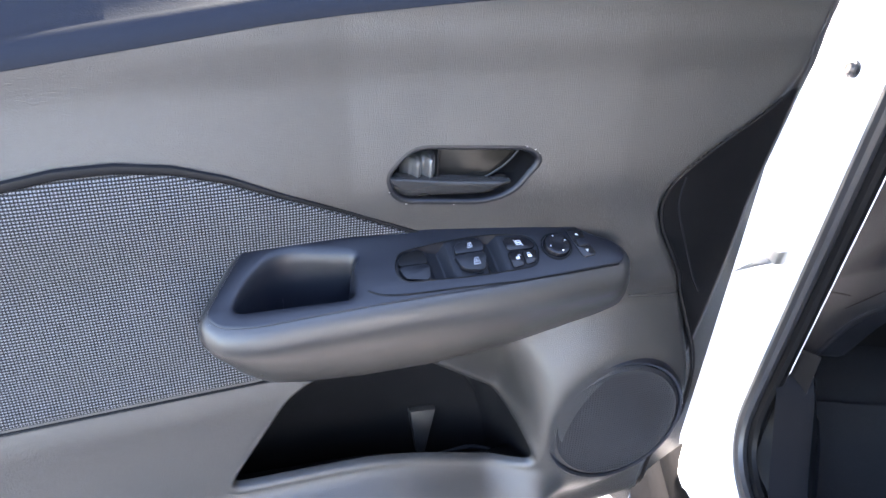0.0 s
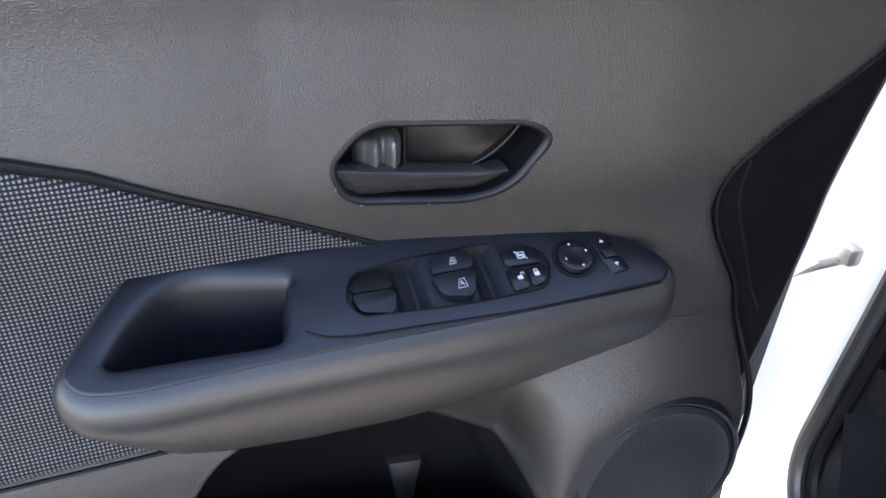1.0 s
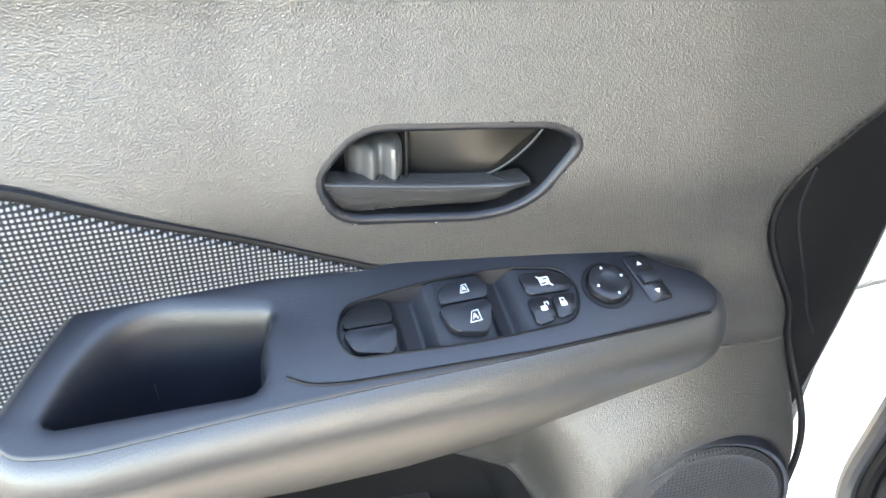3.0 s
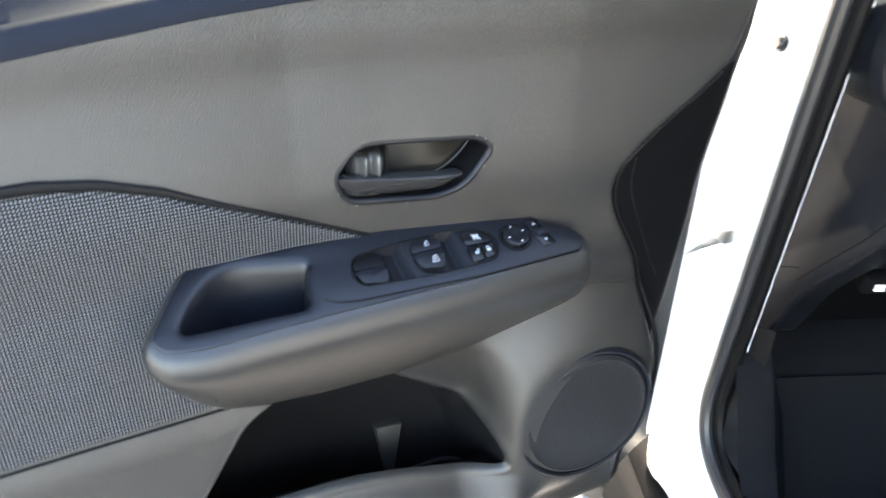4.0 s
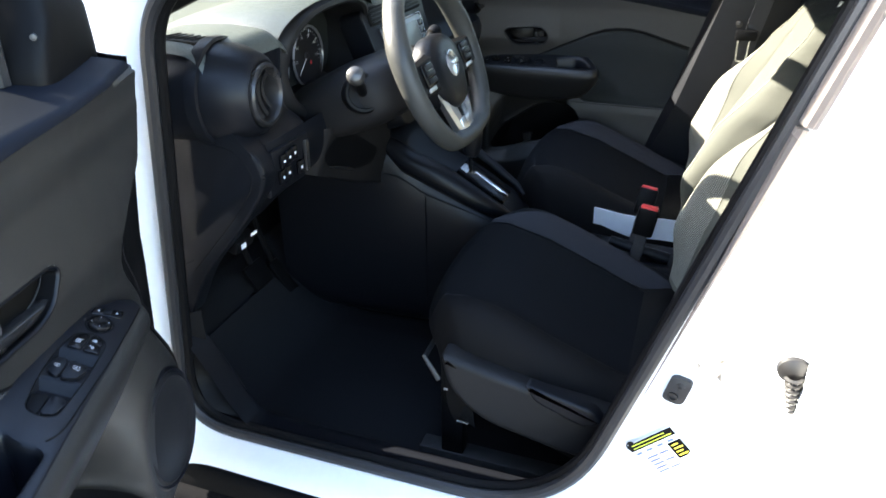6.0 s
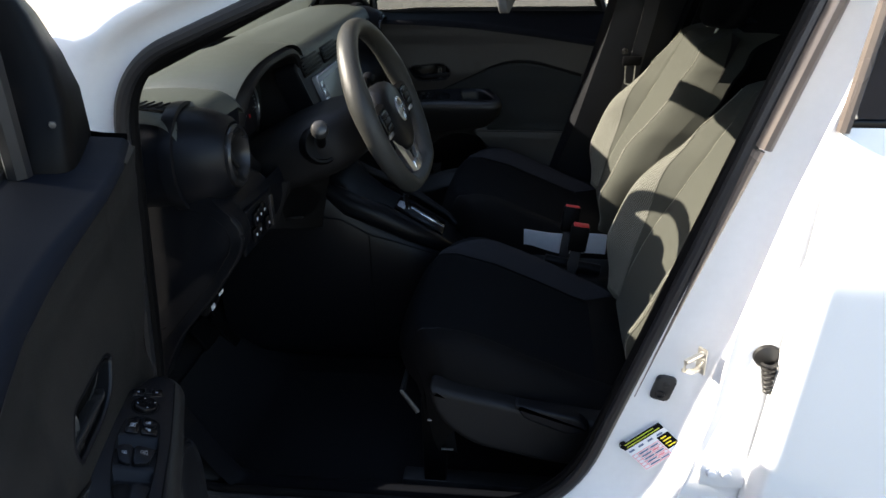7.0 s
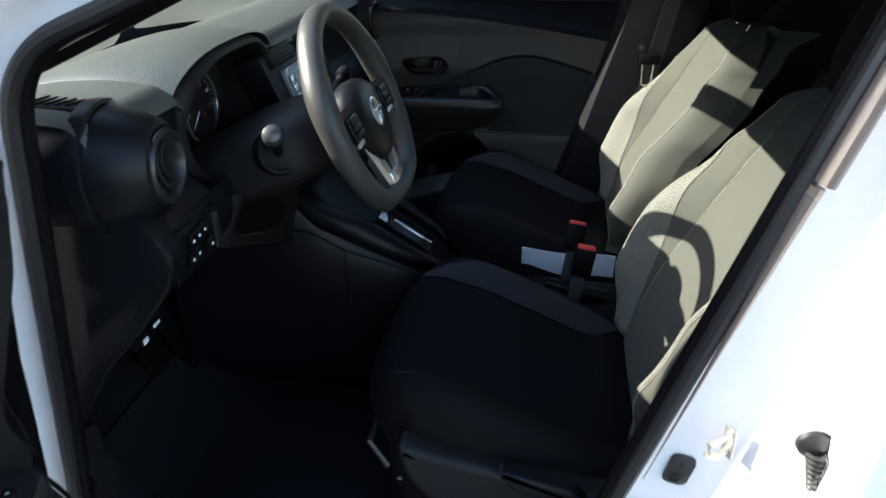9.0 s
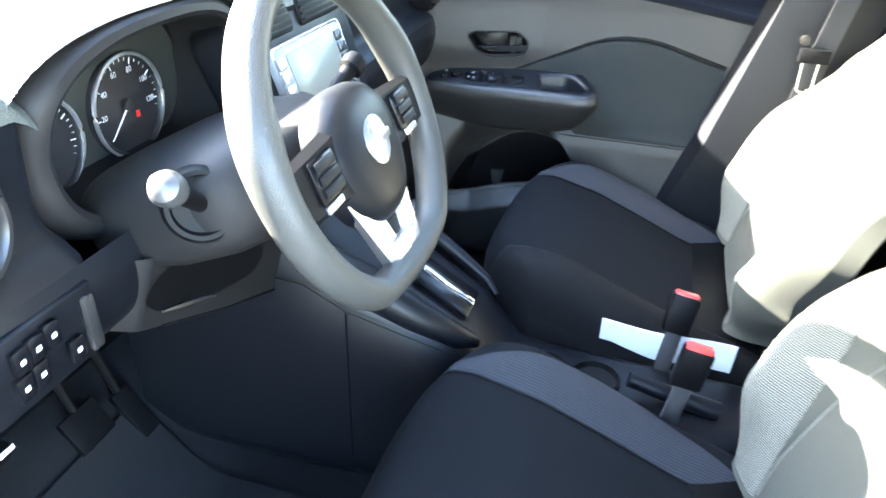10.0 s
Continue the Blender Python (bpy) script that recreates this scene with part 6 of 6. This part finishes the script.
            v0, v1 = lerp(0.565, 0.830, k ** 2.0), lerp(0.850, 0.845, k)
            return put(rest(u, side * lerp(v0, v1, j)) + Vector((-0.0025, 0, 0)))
        part("backrest_stripe", sheet(wedge, steps(0, 1, 36), steps(0, 1, 10)), M_STRIPE_SUN, seat, "woven grey backrest stripe in a painted sunlit tone", smooth=60)
        pipe = [put(rest(u, side * 0.86) + Vector((-0.002, 0, 0))) for u in steps(0.03, 0.93, 60)]
        part("piping", tube(pipe, 0.0010, 6), M_STITCH2, seat)
        seamline = [put(rest(u, side * 0.56) + Vector((-0.001, 0, 0))) for u in steps(0.03, 0.93, 60)]
        part("seam", tube(seamline, 0.0007, 5), M_STITCH2, seat)
    rim = [Vector(put(rest(u, -1))) for u in ub] + [Vector(put(rest(1, v))) for v in steps(-1, 1, 30)[1:]] + [Vector(put(rest(u, 1))) for u in reversed(ub)][1:]
    rings = [[tuple(p) for p in rim], [tuple(p + Vector((0.035, 0, -0.004))) for p in rim]]
    mid_y = sum(p.y for p in rim) / len(rim)
    rings.append([(p.x + 0.05, lerp(p.y, mid_y, 0.10), lerp(p.z, 0.64, 0.06)) for p in rim])
    part("backrest_edge", loft(rings[:2], closed=False, caps=False), M_BACK_SUN, seat, "black cloth edge of the backrest in a painted sunlit tone")
    part("backrest_shell", loft(rings[1:], closed=False, caps=False), M_SIDE, seat, "dark backrest side")
    part("backrest_rear", sheet(lambda u, v: put(Vector((0.120 + 0.36 * (lerp(0.60, 1.17, u) - 0.75) + 0.115, 0.22 * v, lerp(0.60, 1.17, u)))), steps(0, 1, 6), steps(-1, 1, 6)), M_SIDE, seat)

    # headrest on two posts
    rings = []
    for z, w, d in ((1.205, 0.08, 0.035), (1.220, 0.115, 0.048), (1.275, 0.132, 0.055), (1.335, 0.130, 0.054), (1.385, 0.115, 0.046), (1.405, 0.08, 0.030)):
        x = 0.120 + 0.30 * (z - 0.75) + 0.085 + recline * 1.4
        z -= 0.014 + 0.5 * recline
        rings.append([put(Vector((x + d * a - 0.02 * (1 - b * b), w * b, z))) for a, b in superellipse(36, 2.8)])
    part("headrest", loft(rings), M_CLOTH, seat, "black cloth headrest", smooth=60)
    for s in (-0.055, 0.055):
        part("headrest_post", tube([put(Vector((0.315 + recline, s, 1.12))), put(Vector((0.345 + recline, s, 1.22)))], 0.007, 10), M_CHROME, seat)

    # outer shield with levers, rails
    shield = rounded([(-0.320, 0.655), (-0.26, 0.640), (0.02, 0.585), (0.14, 0.600), (0.15, 0.49), (-0.05, 0.475), (-0.24, 0.515), (-0.305, 0.580)], [0.02, 0.04, 0.05, 0.03, 0.05, 0.06, 0.06, 0.05], 5)
    y0 = cy + out * 0.268
    pl = moulding([(p[0] - base.x, p[1] - base.z) for p in shield], y0 - base.y, y0 + out * 0.045 - base.y, 0.014)
    sh = part("seat_shield", pl, M_SHIELD, seat, "dark plastic side shield", smooth=50)
    lever = rounded([(-0.150, 0.640), (-0.02, 0.612), (0.0, 0.585), (-0.04, 0.570), (-0.13, 0.605)], 0.012, 4)
    part("height_lever", moulding([(p[0] - base.x, p[1] - base.z) for p in lever], y0 + out * 0.040 - base.y, y0 + out * 0.064 - base.y, 0.007), M_SOFT, sh, "long height lever")
    lever = rounded([(0.02, 0.600), (0.10, 0.615), (0.11, 0.585), (0.04, 0.560)], 0.012, 4)
    part("recline_lever", moulding([(p[0] - base.x, p[1] - base.z) for p in lever], y0 + out * 0.040 - base.y, y0 + out * 0.062 - base.y, 0.007), M_SOFT, sh, "short recline lever")
    for s in (-0.20, 0.20):
        part("seat_rail", box(-0.40 - base.x, cy + s - 0.022 - base.y, 0.0, 0.16 - base.x, cy + s + 0.022 - base.y, 0.035, 0.005), M_STEELD, seat, "dark steel seat rail")
        for x in (-0.33, 0.10):
            part("rail_foot", box(x - 0.02 - base.x, cy + s - 0.018 - base.y, 0.03, x + 0.03 - base.x, cy + s + 0.018 - base.y, 0.26, 0.005), M_DARK, seat)
    # small bright bars added as glints on the seat rail
    for k, (x, z) in enumerate(((-0.320, 0.519), (-0.303, 0.497), (-0.292, 0.443))):
        part("rail_glint", box(x - 0.012 - base.x, cy + out * 0.247 - 0.002 - base.y, z - 0.002 - base.z, x + 0.014 - base.x, cy + out * 0.247 + 0.002 - base.y, z + 0.002 - base.z, 0.001), M_GLINT, seat)
    part("adjust_bar", tube([put(Vector((-0.36, -0.20, 0.50))), put(Vector((-0.395, -0.19, 0.545))), put(Vector((-0.40, 0.19, 0.545))), put(Vector((-0.36, 0.20, 0.50)))], 0.006, 8), M_STEELD, seat, "slide adjuster bar")
    part("cushion_pan", box(-0.33 - base.x, cy - 0.22 - base.y, 0.20, 0.15 - base.x, cy + 0.22 - base.y, 0.30, 0.02), M_DARK, seat)
    return seat


M_SHIELD = material("shield_plastic", (0.0085, 0.0088, 0.0098), 0.45, vary=0.1, grain=200, bump=0.2, bump_size=1000, spec=0.22)
M_STITCH = material("pale_thread", (0.060, 0.062, 0.066), 0.8, vary=0.4, grain=900)
M_STITCH2 = material("grey_thread", (0.20, 0.195, 0.16), 0.8, vary=0.3, grain=900)
M_STEELD = material("dark_steel", (0.06, 0.06, 0.062), 0.4, metal=0.6, vary=0.2)
M_GLINT = material("rail_glint_steel", (0.5, 0.5, 0.52), 0.35, metal=0.9, vary=0.1)
# black seat cloth again, with the sun on the backrests put into its colour
M_BACK_SUN = material("sunlit_backrest_cloth", (0.039, 0.0405, 0.031), 0.9, vary=0.14, grain=500, bump=0.5, bump_size=1300)
front_seat(0.405, -1, "driver's seat in black cloth with grey stripes, backrest coloured as in sun", 0.038)
front_seat(2 * MID - 0.405, 1, "front passenger seat in black cloth with grey stripes, backrest coloured as in sun", 0.035)


def buckle(x, y, z, lean):
    b = thing("seat_belt_buckle", (x, y, z - 0.14), "black belt buckle with a red release button", "seat belt buckle", "belt buckles", local=True)
    b.matrix_world = pose(x, y, z, lean, 8, 0)
    part("housing", box(-0.024, -0.013, -0.075, 0.024, 0.013, -0.002, 0.006), M_DARK, b, "black plastic housing")
    part("release_button", box(-0.020, -0.009, -0.012, 0.020, 0.011, 0.002, 0.003), M_RED, b, "red release button")
    part("stem", box(-0.014, -0.005, -0.17, 0.014, 0.005, -0.07, 0.003), M_BELT, b)


buckle(0.0, 0.694, 0.744, 0)
buckle(-0.014, 0.884, 0.718, -14)


# ---- far post, belt, back seat ----
def far_belt():
    belt = thing("seat_belt", (0.19, 1.40, 0.60), "black seat belt with steel tongue on the far post", "seat belt")
    path = [(0.255, 1.405, 1.42), (0.215, 1.400, 1.15), (0.180, 1.392, 0.98), (0.145, 1.390, 0.75), (0.13, 1.40, 0.55)]
    rings = []
    for p in path:
        rings.append([(p[0] - 0.023, p[1] - 0.003, p[2]), (p[0] + 0.023, p[1] + 0.003, p[2]), (p[0] + 0.023, p[1] + 0.005, p[2]), (p[0] - 0.023, p[1] - 0.001, p[2])])
    part("webbing", loft(rings), M_BELT, belt, "black webbing")
    tongue = part("tongue", tube([(x + 0.170, 1.380, z + 0.985) for x, z in rounded([(-0.013, -0.034), (0.013, -0.034), (0.016, 0.028), (-0.016, 0.028)], 0.005, 3)], 0.0035, 6, closed=True), M_CHROME, belt, "bright steel tongue")
    part("tongue_grip", box(0.145, 1.374, 1.010, 0.205, 1.388, 1.040, 0.004), M_DARK, belt)
    part("belt_stop", disc((0.150, 1.384, 1.055), (0, -1, 0), [(0.010, -0.004), (0.010, 0.004), (0.001, 0.005)], 16), M_HANDLE, belt)


far_belt()


def far_post():
    rings = []
    for z in steps(0.50, 1.54, 24):
        x = 0.145 + 0.27 * (z - 0.90)
        hw = line([(0.5, 0.165), (0.8, 0.135), (1.1, 0.130), (1.54, 0.150)], z)
        rings.append([(x - hw + 0.02, 1.515, z), (x - hw, 1.47, z), (x - hw + 0.025, 1.432, z), (x, 1.418, z), (x + hw - 0.03, 1.425, z), (x + hw, 1.47, z), (x + hw, 1.515, z)])
    part("far_post_trim", loft(rings), M_SOFT, CAR, "dark grey trim of the far post")


far_post()


def back_seat():
    seat = thing("rear_bench", (1.1, MID, 0.29), "dark cloth rear bench", "car seat")
    rings = []
    for y in steps(0.14, 1.42, 20):
        e = abs((y - MID) / 0.64)
        d = 0.03 * e ** 6
        rings.append([(0.78, y, 0.32), (0.76 + d, y, 0.58), (0.82, y, 0.63 - d), (1.10, y, 0.60), (1.22, y, 0.58), (1.22, y, 0.32)])
    part("bench_cushion", loft(rings), M_CLOTH, seat, "black cloth bench cushion")
    rings = []
    for y in steps(0.14, 1.42, 20):
        e = abs((y - MID) / 0.64)
        d = 0.04 * e ** 6
        rings.append([(1.14, y, 0.58), (1.20 + d, y, 0.80), (1.30 + d, y, 1.14 - d), (1.36, y, 1.18 - d), (1.42, y, 1.14 - d), (1.34, y, 0.58)])
    part("bench_back", loft(rings), M_CLOTH, seat, "black cloth bench back")


back_seat()


def pedals():
    for name, y, x, z, w in (("brake_pedal", 0.47, -0.97, 0.50, 0.040), ("accelerator_pedal", 0.58, -0.98, 0.45, 0.022)):
        p = thing(name, (x - 0.05, y, 0.40), "black pedal in the dark footwell", "pedal")
        part("pad", moved(box(-0.006, -w, -0.035 if "brake" in name else -0.07, 0.008, w, 0.035, 0.004), pose(x, y, z, 0, -35, 0)), M_DARK, p)
        part("arm", tube([(x - 0.01, y, z), (x - 0.05, y, z + 0.12), (x - 0.09, y, z + 0.34)], 0.008, 8), M_DARK, p)


pedals()


def sun_visor():
    v = thing("sun_visor", (-0.20, 0.36, 1.50), "lowered dark grey sun visor above the driver", "sun visor")
    out = rounded([(0.19, 1.335), (0.600, 1.318), (0.605, 1.49), (0.18, 1.49)], 0.045, 6)
    bm = prism(out, -0.008, 0.008, "x", 0.005, 3)
    for w in bm.verts:
        w.co.x += -0.205 - 0.12 * (w.co.z - 1.50)
    part("visor_pad", bm, M_LINER, v)
    part("visor_rod", tube([(-0.205, 0.18, 1.492), (-0.205, 0.64, 1.492)], 0.006, 8), M_DARK, v)
    part("visor_arm", tube([(-0.205, 0.16, 1.492), (-0.20, 0.14, 1.53)], 0.007, 8), M_DARK, v)


sun_visor()


def inner_mirror():
    # out of view; set off centre and tilted to throw shade on the passenger seat
    m = thing("rear_view_mirror", (-0.36, MID, 1.40), "unseen black rear-view mirror, tilted to shade the passenger seat", "mirror")
    rings = []
    for x, k in ((-0.385, 0.6), (-0.375, 0.95), (-0.36, 1.0), (-0.352, 0.94)):
        rings.append([(x + 0.04 * (0.12 * k * a), MID + 0.09 + 0.130 * k * a, 1.405 - 0.045 * k * a + 0.034 * k * b) for a, b in superellipse(32, 3)])
    part("mirror_housing", loft(rings), M_DARK, m)
    part("mirror_stem", tube([(-0.38, MID, 1.41), (-0.42, MID, 1.455), (-0.40, MID, 1.478)], 0.010, 8), M_DARK, m)


inner_mirror()
